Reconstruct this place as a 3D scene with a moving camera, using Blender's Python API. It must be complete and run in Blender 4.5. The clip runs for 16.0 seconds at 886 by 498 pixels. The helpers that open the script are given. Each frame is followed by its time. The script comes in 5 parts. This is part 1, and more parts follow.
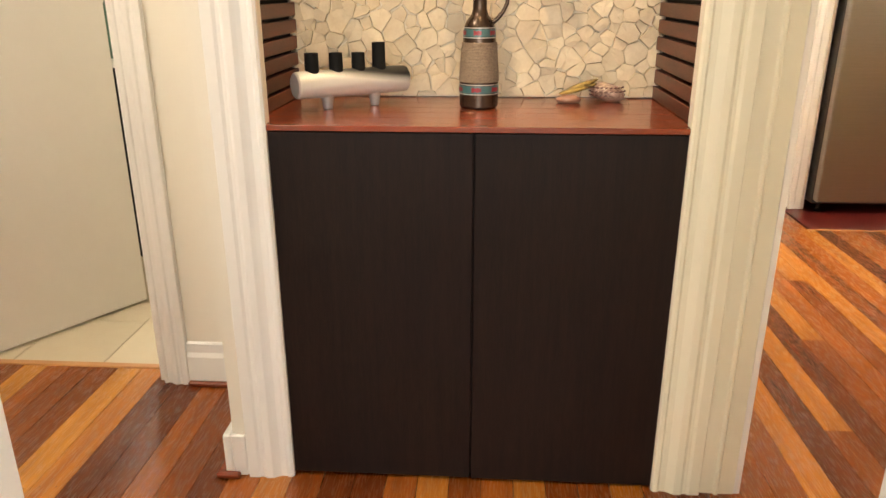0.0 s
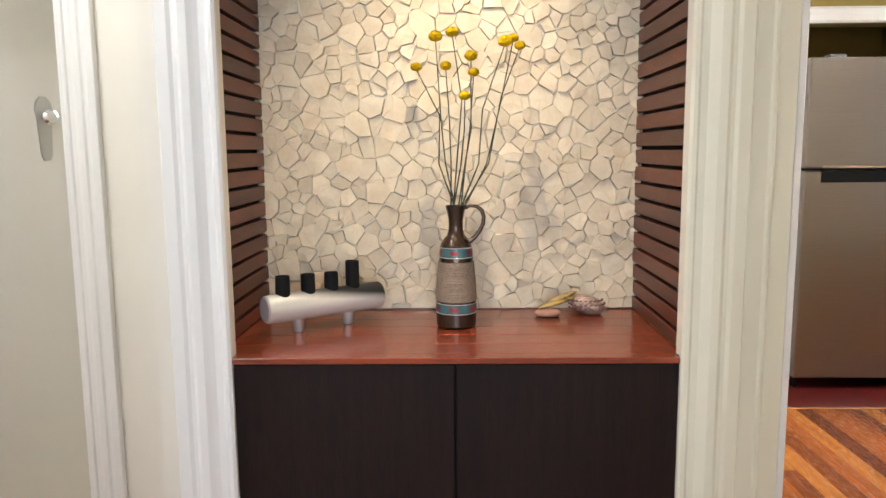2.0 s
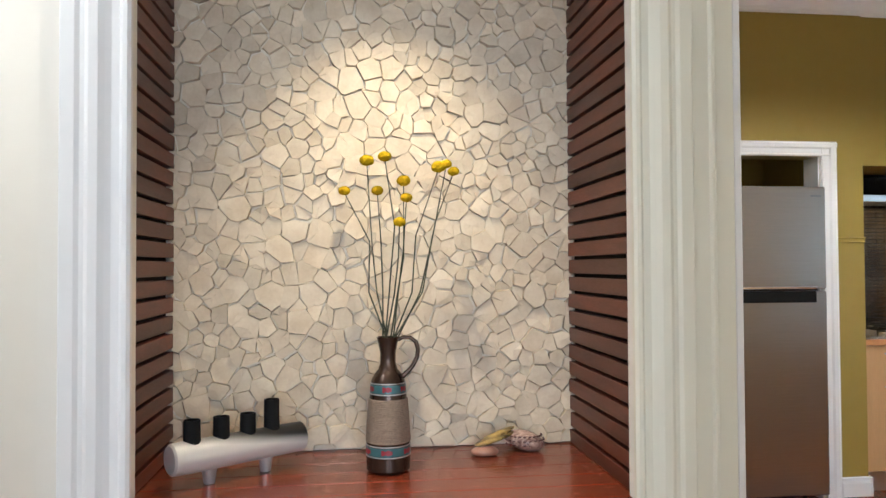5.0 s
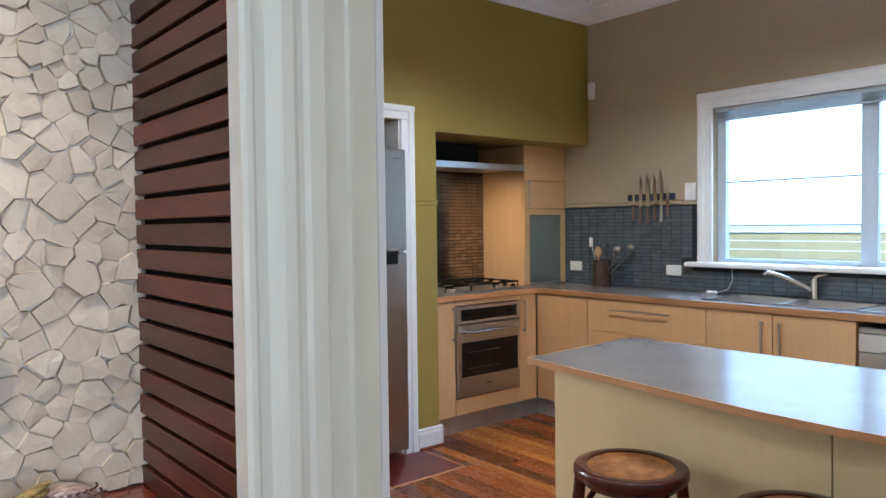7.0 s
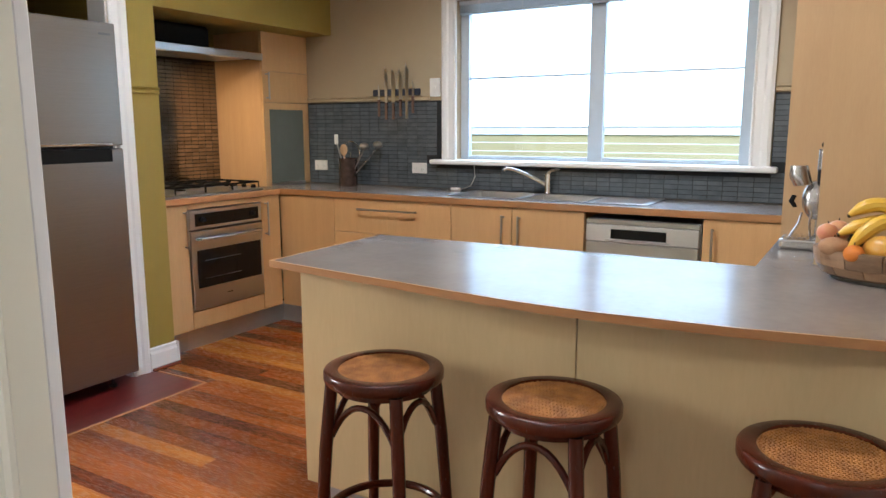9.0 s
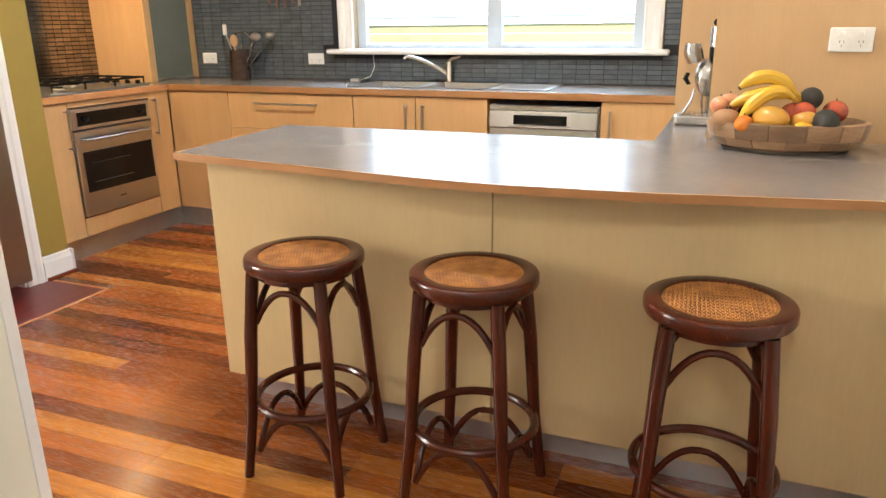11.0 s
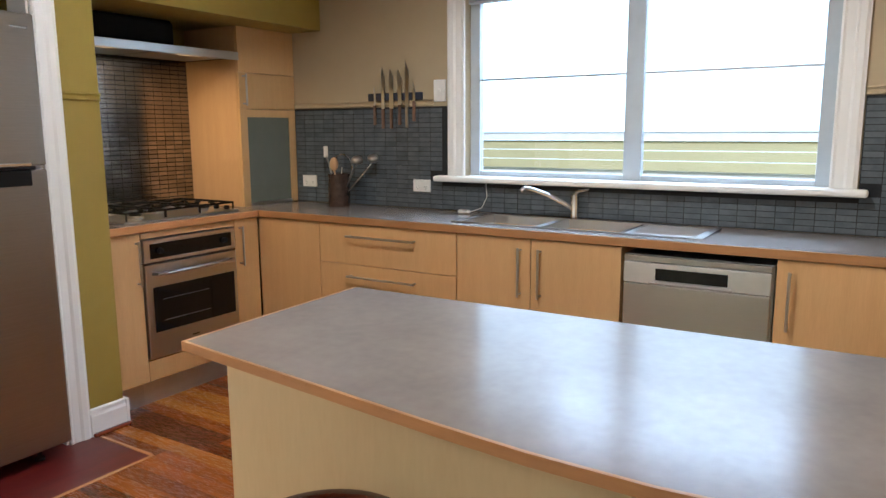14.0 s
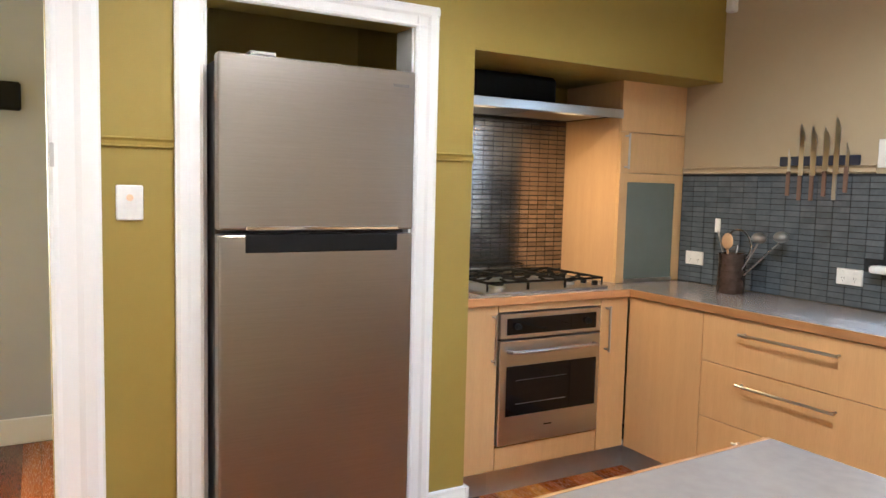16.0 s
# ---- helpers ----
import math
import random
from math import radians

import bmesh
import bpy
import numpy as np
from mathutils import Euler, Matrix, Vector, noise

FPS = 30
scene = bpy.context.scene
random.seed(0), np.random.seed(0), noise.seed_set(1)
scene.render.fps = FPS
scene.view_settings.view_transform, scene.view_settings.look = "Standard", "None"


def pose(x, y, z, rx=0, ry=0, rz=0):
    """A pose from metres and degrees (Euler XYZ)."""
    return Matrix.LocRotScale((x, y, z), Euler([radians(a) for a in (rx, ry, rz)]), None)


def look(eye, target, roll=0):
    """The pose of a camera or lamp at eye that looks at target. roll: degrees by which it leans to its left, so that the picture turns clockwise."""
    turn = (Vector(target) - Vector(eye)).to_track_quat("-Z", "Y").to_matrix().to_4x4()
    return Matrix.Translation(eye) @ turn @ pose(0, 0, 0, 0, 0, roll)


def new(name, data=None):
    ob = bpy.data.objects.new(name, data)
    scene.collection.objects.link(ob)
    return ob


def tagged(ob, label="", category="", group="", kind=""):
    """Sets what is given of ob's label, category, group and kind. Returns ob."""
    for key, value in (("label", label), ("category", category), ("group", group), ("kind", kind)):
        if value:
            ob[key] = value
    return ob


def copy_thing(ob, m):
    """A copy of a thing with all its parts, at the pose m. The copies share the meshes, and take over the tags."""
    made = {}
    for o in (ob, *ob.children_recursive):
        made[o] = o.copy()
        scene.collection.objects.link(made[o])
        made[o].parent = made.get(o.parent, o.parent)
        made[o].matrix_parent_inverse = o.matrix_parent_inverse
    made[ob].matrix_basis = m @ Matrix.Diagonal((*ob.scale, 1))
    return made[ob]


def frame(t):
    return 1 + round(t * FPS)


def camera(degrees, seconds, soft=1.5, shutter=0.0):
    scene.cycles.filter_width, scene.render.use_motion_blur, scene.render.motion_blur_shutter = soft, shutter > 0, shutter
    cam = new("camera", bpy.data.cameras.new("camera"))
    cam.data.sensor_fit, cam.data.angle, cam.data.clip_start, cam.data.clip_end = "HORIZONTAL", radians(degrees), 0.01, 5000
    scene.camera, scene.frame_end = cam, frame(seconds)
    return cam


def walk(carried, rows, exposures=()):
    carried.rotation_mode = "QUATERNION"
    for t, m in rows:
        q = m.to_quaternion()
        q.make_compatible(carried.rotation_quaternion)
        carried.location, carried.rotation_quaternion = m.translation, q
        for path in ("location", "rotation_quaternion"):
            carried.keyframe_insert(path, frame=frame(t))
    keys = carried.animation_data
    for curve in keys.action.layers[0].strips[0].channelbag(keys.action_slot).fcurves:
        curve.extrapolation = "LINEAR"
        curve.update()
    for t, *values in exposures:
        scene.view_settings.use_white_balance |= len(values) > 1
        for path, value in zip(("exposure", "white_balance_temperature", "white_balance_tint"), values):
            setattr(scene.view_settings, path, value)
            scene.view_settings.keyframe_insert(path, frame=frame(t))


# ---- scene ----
cam = camera(62.8, 16.0)
PATH = [
    (0, (0.028, 0.391, 1.228), (-0.098, 2.27, 0.555), -0.1),
    (0.5, (0.03, 0.399, 1.238), (-0.089, 2.279, 0.568), -0.3),
    (1, (0.024, 0.44, 1.271), (-0.08, 2.356, 0.709), -0.5),
    (1.5, (0.007, 0.481, 1.314), (-0.06, 2.44, 0.916), -0.6),
    (2, (-0.004, 0.517, 1.374), (-0.042, 2.498, 1.104), -0.5),
    (2.5, (-0.037, 0.525, 1.391), (-0.036, 2.519, 1.243), -0.4),
    (3, (-0.071, 0.531, 1.391), (-0.033, 2.53, 1.346), -0.1),
    (3.2, (-0.076, 0.536, 1.4), (-0.028, 2.535, 1.374), -0.3),
    (5.3, (-0.077, 0.683, 1.4), (0.266, 2.652, 1.448), -0.3),
    (5.5, (-0.061, 0.755, 1.394), (0.378, 2.706, 1.429), -0.5),
    (6, (-0.007, 0.918, 1.393), (0.699, 2.79, 1.384), -0.3),
    (6.5, (0.042, 1.021, 1.391), (1.052, 2.747, 1.346), -0.3),
    (7, (0.063, 1.106, 1.408), (1.338, 2.646, 1.34), -0.7),
    (7.5, (0.08, 1.145, 1.41), (1.55, 2.497, 1.318), -0.9),
    (8, (0.098, 1.196, 1.4), (1.694, 2.394, 1.262), -0.8),
    (8.5, (0.188, 1.248, 1.379), (1.848, 2.343, 1.161), -0.4),
    (9, (0.259, 1.273, 1.342), (1.959, 2.274, 1.013), -0.1),
    (9.5, (0.254, 1.297, 1.308), (1.984, 2.194, 0.861), -0.0),
    (10, (0.2, 1.301, 1.293), (1.948, 2.11, 0.753), -0.5),
    (10.2, (0.178, 1.301, 1.288), (1.932, 2.073, 0.715), -0.6),
    (12.3, (0.435, 1.396, 1.315), (2.231, 2.069, 0.745), -0.4),
    (12.5, (0.5, 1.423, 1.319), (2.301, 2.1, 0.773), -0.4),
    (13, (0.655, 1.537, 1.353), (2.461, 2.261, 0.892), -0.6),
    (13.5, (0.794, 1.584, 1.373), (2.579, 2.398, 0.984), -0.7),
    (14, (0.967, 1.598, 1.393), (2.639, 2.647, 1.068), -0.3),
    (14.5, (1.092, 1.614, 1.388), (2.597, 2.902, 1.112), -0.0),
    (15, (1.178, 1.734, 1.406), (2.5, 3.218, 1.18), 0.2),
    (15.5, (1.252, 1.898, 1.424), (2.397, 3.527, 1.24), 0.5),
    (16, (1.366, 2.055, 1.42), (2.342, 3.792, 1.251), 1.4),
]
walk(cam, [(t, look(eye, target, roll)) for t, eye, target, roll in PATH], (
    (0.0, 0.65, 7500, 10), (1.5, 0.5, 5900, 8), (2.0, 0.45, 5700, 8), (3.0, 0.22, 5500, 8), (5.5, 0.2, 5300, 8), (7.0, 0.1, 4800, 8),
    (8.0, 0.2, 5300, 10), (9.0, 0.12, 5400, 10), (10.0, 0.6, 6000, 10), (12.5, 0.72, 6000, 9), (13.5, 0.15, 5600, 10), (14.5, -0.05, 5500, 10), (15.0, 0.1, 5500, 10), (16.0, 0.66, 5350, 9)))

# ---- light ----
world = bpy.data.worlds.new("sky")
scene.world = world
world.use_nodes = True
wn = world.node_tree
bg = wn.nodes["Background"]
sky = wn.nodes.new("ShaderNodeTexSky")
sky.sky_type, sky.sun_disc = "NISHITA", False
sky.sun_elevation, sky.sun_rotation = radians(35), radians(250)
wn.links.new(sky.outputs[0], bg.inputs[0])
bg.inputs[1].default_value = 0.15


def lamp(name, kind, m, power, color=(1, 1, 1), size=0.1, size_y=None, spot=60, blend=0.5):
    d = bpy.data.lights.new(name, kind)
    d.energy, d.color = power, color
    if kind == "AREA":
        d.size = size
        if size_y:
            d.shape, d.size_y = "RECTANGLE", size_y
    elif kind == "SUN":
        d.angle = size
    else:
        d.shadow_soft_size = size
    if kind == "SPOT":
        d.spot_size, d.spot_blend = radians(spot), blend
    ob = new(name, d)
    ob.matrix_world = m
    return ob


lamp("sun", "SUN", look((0, 0, 3), (4, 1.5, 0)), 3.6, (1, 0.96, 0.90), 0.009)
lamp("window_daylight", "AREA", look((6.7, 2.75, 3.9), (4.4, 2.75, 1.5)), 430, (0.66, 0.82, 1.0), 3.2, 2.0)
lamp("niche_spot", "SPOT", look((-0.01, 2.06, 2.34), (-0.01, 2.41, 0.95)), 44, (1, 0.78, 0.50), 0.010, spot=76, blend=1.0)
lamp("kitchen_downlight", "SPOT", look((2.42, 2.75, 2.98), (2.42, 2.75, 0)), 165, (1, 0.91, 0.78), 0.03, spot=150, blend=0.4)
# unseen fill added behind the camera; no window stands there
lamp("hall_daylight", "AREA", look((0.0, -1.6, 1.5), (0.0, 2.0, 1.1)), 50, (0.9, 0.95, 1.0), 1.6, 1.4)
# added fill without a fitting, brightens the hall's left walls
lamp("hall_ceiling_light", "AREA", look((-1.35, 1.45, 2.98), (-1.35, 1.45, 0)), 25, (1, 0.93, 0.84), 0.4)
# added spot with no real fitting, lifts the peninsula front and stools
lamp("dining_downlight", "SPOT", look((1.15, 2.9, 3.0), (1.5, 2.9, 0)), 20, (1, 0.86, 0.68), 0.12, spot=150, blend=0.6)
lamp("far_room_daylight", "AREA", look((0.62, 5.6, 1.5), (2.2, 2.0, 0.6)), 75, (1, 0.90, 0.74), 0.8)
lamp("hood_light", "AREA", look((3.45, 4.98, 1.755), (3.45, 5.1, 0.9)), 6.5, (1, 0.66, 0.30), 0.3, 0.06)
# unseen lamp added to brighten the windowless bathroom behind the door
lamp("bathroom_daylight", "AREA", look((-1.6, 4.6, 2.0), (-1.4, 3.0, 1.0)), 25, (1, 0.97, 0.9), 0.8)

# ---- materials ----
def nodes(name):
    m = bpy.data.materials.new(name)
    m.use_nodes = True
    return m, m.node_tree.nodes, m.node_tree.links, m.node_tree.nodes["Principled BSDF"]


def surface(name, a, b=None, rough=0.5, metal=0.0, scale=8.0, stretch=(1, 1, 1), bump=0.0, bump_scale=60.0, per_piece=0.0, per_island=False, fine=0.25, coat=0.0, spec=0.5):
    """A base colour that wanders from a to b in broad stains and fine grain, with relief, and a shift of value from piece to piece."""
    m, n, l, p = nodes(name)
    b = b or tuple(c * 0.85 for c in a)
    tc = n.new("ShaderNodeTexCoord")
    mp = n.new("ShaderNodeMapping")
    mp.inputs["Scale"].default_value = stretch
    info = n.new("ShaderNodeObjectInfo")
    shift = n.new("ShaderNodeVectorMath")
    shift.operation = "ADD"
    comb = n.new("ShaderNodeCombineXYZ")
    mul = n.new("ShaderNodeMath")
    mul.operation = "MULTIPLY"
    mul.inputs[1].default_value = 37.0
    geo = n.new("ShaderNodeNewGeometry")
    rnd = geo.outputs["Random Per Island"] if per_island else info.outputs["Random"]
    l.new(rnd, mul.inputs[0])
    for i in range(3):
        l.new(mul.outputs[0], comb.inputs[i])
    l.new(tc.outputs["Object"], shift.inputs[0])
    if per_piece:
        l.new(comb.outputs[0], shift.inputs[1])
    l.new(shift.outputs[0], mp.inputs[0])
    broad = n.new("ShaderNodeTexNoise")
    broad.inputs["Scale"].default_value, broad.inputs["Detail"].default_value = scale, 4
    grain = n.new("ShaderNodeTexNoise")
    grain.inputs["Scale"].default_value, grain.inputs["Detail"].default_value = scale * 9, 6
    l.new(mp.outputs[0], broad.inputs["Vector"])
    l.new(mp.outputs[0], grain.inputs["Vector"])
    mixf = n.new("ShaderNodeMix")
    mixf.inputs["Factor"].default_value = fine
    l.new(broad.outputs[0], mixf.inputs["A"])
    l.new(grain.outputs[0], mixf.inputs["B"])
    ramp = n.new("ShaderNodeValToRGB")
    ramp.color_ramp.elements[0].position, ramp.color_ramp.elements[0].color = 0.35, (*a, 1)
    ramp.color_ramp.elements[1].position, ramp.color_ramp.elements[1].color = 0.65, (*b, 1)
    l.new(mixf.outputs["Result"], ramp.inputs[0])
    col = ramp.outputs[0]
    if per_piece:
        hsv = n.new("ShaderNodeHueSaturation")
        mr = n.new("ShaderNodeMapRange")
        mr.inputs["To Min"].default_value, mr.inputs["To Max"].default_value = 1 - per_piece, 1 + per_piece
        l.new(rnd, mr.inputs[0])
        l.new(mr.outputs[0], hsv.inputs["Value"])
        l.new(col, hsv.inputs["Color"])
        col = hsv.outputs[0]
    l.new(col, p.inputs["Base Color"])
    rr = n.new("ShaderNodeMapRange")
    rr.inputs["To Min"].default_value, rr.inputs["To Max"].default_value = rough * (0.96 if metal > 0.5 else 0.85), min(1, rough * (1.04 if metal > 0.5 else 1.15))
    l.new(grain.outputs[0], rr.inputs[0])
    l.new(rr.outputs[0], p.inputs["Roughness"])
    p.inputs["Metallic"].default_value = metal
    p.inputs["Specular IOR Level"].default_value = spec
    p.inputs["Coat Weight"].default_value = coat
    p.inputs["Coat Roughness"].default_value = 0.12
    if bump:
        bn = n.new("ShaderNodeTexNoise")
        bn.inputs["Scale"].default_value, bn.inputs["Detail"].default_value = bump_scale, 5
        l.new(mp.outputs[0], bn.inputs["Vector"])
        bp = n.new("ShaderNodeBump")
        bp.inputs["Strength"].default_value, bp.inputs["Distance"].default_value = bump, 0.002
        l.new(bn.outputs[0], bp.inputs["Height"])
        l.new(bp.outputs[0], p.inputs["Normal"])
    return m


def glow(name, color, strength):
    m, n, l, p = nodes(name)
    p.inputs["Base Color"].default_value = (*color, 1)
    p.inputs["Emission Color"].default_value = (*color, 1)
    p.inputs["Emission Strength"].default_value = strength
    return m


def boards(name):
    """Mixed hardwood boards: each piece takes its own tone from honey to dark red brown."""
    m = surface(name, (0.30, 0.080, 0.014), (0.18, 0.044, 0.008), 0.27, scale=2.5, stretch=(14, 1, 1), bump=0.12, bump_scale=30, per_piece=0.25, coat=0.1)
    n, l = m.node_tree.nodes, m.node_tree.links
    p = n["Principled BSDF"]
    old = p.inputs["Base Color"].links[0].from_socket
    info = n.new("ShaderNodeObjectInfo")
    tone = n.new("ShaderNodeValToRGB")
    tone.color_ramp.interpolation = "CONSTANT"
    cols = [(0.0, (0.6, 0.5, 0.5)), (0.2, (0.85, 0.8, 0.75)), (0.45, (1.1, 1.15, 1.1)), (0.72, (1.35, 1.8, 1.7)), (0.90, (1.6, 2.5, 2.4))]
    e = tone.color_ramp.elements
    while len(e) < len(cols):
        e.new(0.5)
    for k, (pos, c) in enumerate(cols):
        e[k].position, e[k].color = pos, (*c, 1)
    l.new(info.outputs["Random"], tone.inputs[0])
    mx = n.new("ShaderNodeMix")
    mx.data_type, mx.blend_type = "RGBA", "MULTIPLY"
    mx.inputs["Factor"].default_value = 1.0
    l.new(old, mx.inputs["A"])
    l.new(tone.outputs[0], mx.inputs["B"])
    l.new(mx.outputs["Result"], p.inputs["Base Color"])
    return m


OLIVE = surface("olive_paint", (0.30, 0.215, 0.035), (0.285, 0.20, 0.032), 0.62, scale=1.5, bump=0.10, bump_scale=220)
TAUPE = surface("taupe_paint", (0.43, 0.35, 0.22), (0.41, 0.33, 0.205), 0.6, scale=1.5, bump=0.10, bump_scale=220)
CREAM = surface("cream_wall_paint", (0.78, 0.74, 0.65), (0.75, 0.71, 0.62), 0.5, scale=1.5, bump=0.08, bump_scale=200)
WHITE = surface("white_gloss_paint", (0.80, 0.79, 0.76), (0.785, 0.775, 0.745), 0.36, scale=0.6, fine=0.05)
DOORW = surface("door_paint", (0.70, 0.66, 0.60), (0.67, 0.63, 0.57), 0.42, scale=2, bump=0.05, bump_scale=120)
CREAM2 = surface("pillar_paint", (0.77, 0.74, 0.60), (0.75, 0.72, 0.58), 0.38, scale=0.6, fine=0.05)
LAMWALL = surface("warm_beige_wall", (0.53, 0.35, 0.175), (0.50, 0.325, 0.16), 0.5, scale=3, stretch=(8, 8, 1), fine=0.5)
CEIL = surface("ceiling_paint", (0.82, 0.82, 0.82), (0.79, 0.79, 0.79), 0.8, scale=1)
GREY = surface("grey_paint", (0.42, 0.43, 0.44), (0.40, 0.41, 0.42), 0.7, scale=1)
BOARD = boards("hardwood_boards")
GAP = surface("dark_joint", (0.015, 0.009, 0.006), rough=0.8)
HEARTH = surface("red_painted_boards", (0.13, 0.016, 0.012), (0.10, 0.012, 0.01), 0.3, scale=4, stretch=(1, 6, 1), bump=0.1)
STRIP = surface("light_timber_strip", (0.55, 0.27, 0.10), (0.45, 0.20, 0.07), 0.4, scale=6, stretch=(1, 8, 8))
DARKDOOR = surface("dark_stained_veneer", (0.009, 0.0055, 0.005), (0.019, 0.010, 0.008), 0.42, scale=5, stretch=(14, 14, 0.7), bump=0.35, bump_scale=90, fine=0.6, spec=0.16)
JARRAH = surface("red_varnished_timber", (0.23, 0.038, 0.010), (0.13, 0.022, 0.007), 0.26, scale=3, stretch=(1, 9, 9), bump=0.08, per_piece=0.2, coat=0.4)
SLAT = surface("slat_timber", (0.115, 0.026, 0.010), (0.065, 0.015, 0.006), 0.42, scale=6, stretch=(8, 1, 8), bump=0.15, per_piece=0.3)
BLACK = surface("matt_black", (0.008, 0.008, 0.008), rough=0.7, spec=0.15)
STONE = surface("limestone", (0.62, 0.505, 0.345), (0.76, 0.66, 0.495), 0.85, scale=14, bump=0.5, bump_scale=90, per_piece=0.12)
STONE2 = surface("limestone_small", (0.62, 0.505, 0.345), (0.76, 0.66, 0.495), 0.85, scale=14, bump=0.5, bump_scale=90, per_piece=0.12, per_island=True)
MORTAR = surface("pale_mortar", (0.80, 0.74, 0.62), (0.73, 0.66, 0.54), 0.95, scale=20, bump=0.6, bump_scale=150)
LAM = surface("beech_laminate", (0.60, 0.37, 0.165), (0.54, 0.33, 0.14), 0.42, scale=3, stretch=(10, 10, 0.8), per_piece=0.04, fine=0.5)
PANEL = surface("pale_laminate", (0.57, 0.44, 0.235), (0.53, 0.405, 0.215), 0.45, scale=2, stretch=(6, 6, 1), fine=0.5)
EDGE = surface("timber_edge", (0.40, 0.20, 0.075), (0.32, 0.155, 0.055), 0.35, scale=5, stretch=(1, 1, 8))
TOP = surface("grey_laminate_top", (0.235, 0.205, 0.185), (0.185, 0.162, 0.148), 0.21, scale=3.5, bump=0.03, bump_scale=200, fine=0.35, spec=0.42)
STEEL = surface("brushed_steel", (0.50, 0.49, 0.47), (0.475, 0.465, 0.445), 0.30, metal=1.0, scale=3, stretch=(1, 1, 60), fine=0.6)
STEELV = surface("fridge_steel", (0.34, 0.315, 0.28), (0.30, 0.275, 0.245), 0.33, metal=1.0, scale=3, stretch=(1, 1, 60), fine=0.6)
CHROME = surface("chrome", (0.75, 0.75, 0.76), rough=0.09, metal=1.0)
KICK = surface("aluminium_kick", (0.55, 0.56, 0.57), rough=0.35, metal=0.8, scale=3)
TILE = surface("blue_grey_tile", (0.115, 0.134, 0.148), (0.075, 0.088, 0.100), 0.11, scale=9, per_piece=0.08)
TILE2 = surface("blue_grey_tile_field", (0.115, 0.134, 0.148), (0.075, 0.088, 0.100), 0.11, scale=9, per_piece=0.08, per_island=True)
GROUT = surface("dark_grout", (0.012, 0.013, 0.015), rough=0.85)
BROWNTILE = surface("metallic_brown_tile", (0.36, 0.33, 0.30), (0.26, 0.235, 0.215), 0.16, metal=1.0, scale=9, per_piece=0.22)
BLACKGLASS = surface("black_glass", (0.004, 0.004, 0.005), rough=0.05, spec=0.3)
FROST = surface("frosted_glass", (0.15, 0.165, 0.14), (0.13, 0.145, 0.12), 0.22, scale=2)
IRON = surface("black_iron", (0.006, 0.006, 0.006), rough=0.55, bump=0.2, spec=0.12)
STOOL = surface("dark_red_stool_wood", (0.080, 0.015, 0.006), (0.042, 0.008, 0.004), 0.26, scale=5, stretch=(3, 3, 1), bump=0.06, coat=0.2, fine=0.3, spec=0.3)
PLASTIC = surface("white_plastic", (0.80, 0.79, 0.75), rough=0.35)
TILEFLOOR = surface("beige_floor_tile", (0.60, 0.52, 0.38), (0.55, 0.47, 0.34), 0.35, scale=3, per_piece=0.04)
GROUTL = surface("pale_grout", (0.36, 0.31, 0.23), rough=0.9)
RUBBER = surface("black_rubber", (0.02, 0.02, 0.02), rough=0.6)
WEATHER = surface("olive_weatherboard", (0.50, 0.46, 0.25), (0.46, 0.42, 0.23), 0.6, scale=2)
ROOFING = surface("pale_roof_metal", (0.62, 0.62, 0.62), rough=0.5)
RENDER_W = surface("white_outside_paint", (0.82, 0.82, 0.80), rough=0.6)

glass, gn, gl, gp = nodes("window_glass")
gp.inputs["Base Color"].default_value = (1, 1, 1, 1)
gp.inputs["Roughness"].default_value = 0.0
gp.inputs["Transmission Weight"].default_value = 1.0
gp.inputs["IOR"].default_value = 1.45


# ---- builders ----
def origin(ob):
    v = Vector((0, 0, 0))
    while ob:
        v += ob.location
        ob = ob.parent
    return v


def part(name, bm, mat, parent=None, label="", kind="", smooth=False):
    """One mesh object; the bmesh is in the place's own metres."""
    if parent:
        bmesh.ops.translate(bm, verts=bm.verts, vec=-origin(parent))
    me = bpy.data.meshes.new(name)
    bmesh.ops.recalc_face_normals(bm, faces=bm.faces)
    bm.to_mesh(me)
    bm.free()
    for m in (mat if isinstance(mat, (list, tuple)) else [mat]):
        me.materials.append(m)
    if smooth:
        for f in me.polygons:
            f.use_smooth = True
        me.set_sharp_from_angle(angle=radians(35))
    ob = new(name, me)
    ob.parent = parent
    return tagged(ob, label, kind=kind)


def thing(name, x, y, z, label, category, group=""):
    ob = new(name)
    ob.empty_display_size = 0.05
    ob.location = (x, y, z)
    return tagged(ob, label, category, group)


def box(x0, x1, y0, y1, z0, z1, bevel=0.0, bm=None, seg=1):
    b = bmesh.new()
    bmesh.ops.create_cube(b, size=1)
    for v in b.verts:
        v.co = Vector(((x0 + x1) / 2 + v.co.x * (x1 - x0), (y0 + y1) / 2 + v.co.y * (y1 - y0), (z0 + z1) / 2 + v.co.z * (z1 - z0)))
    if bevel:
        bmesh.ops.bevel(b, geom=b.edges[:], offset=bevel, segments=seg, affect="EDGES", profile=0.5)
    return join(bm, b)


def join(bm, b):
    if bm is None:
        return b
    me = bpy.data.meshes.new("tmp")
    b.to_mesh(me)
    b.free()
    bm.from_mesh(me)
    bpy.data.meshes.remove(me)
    return bm


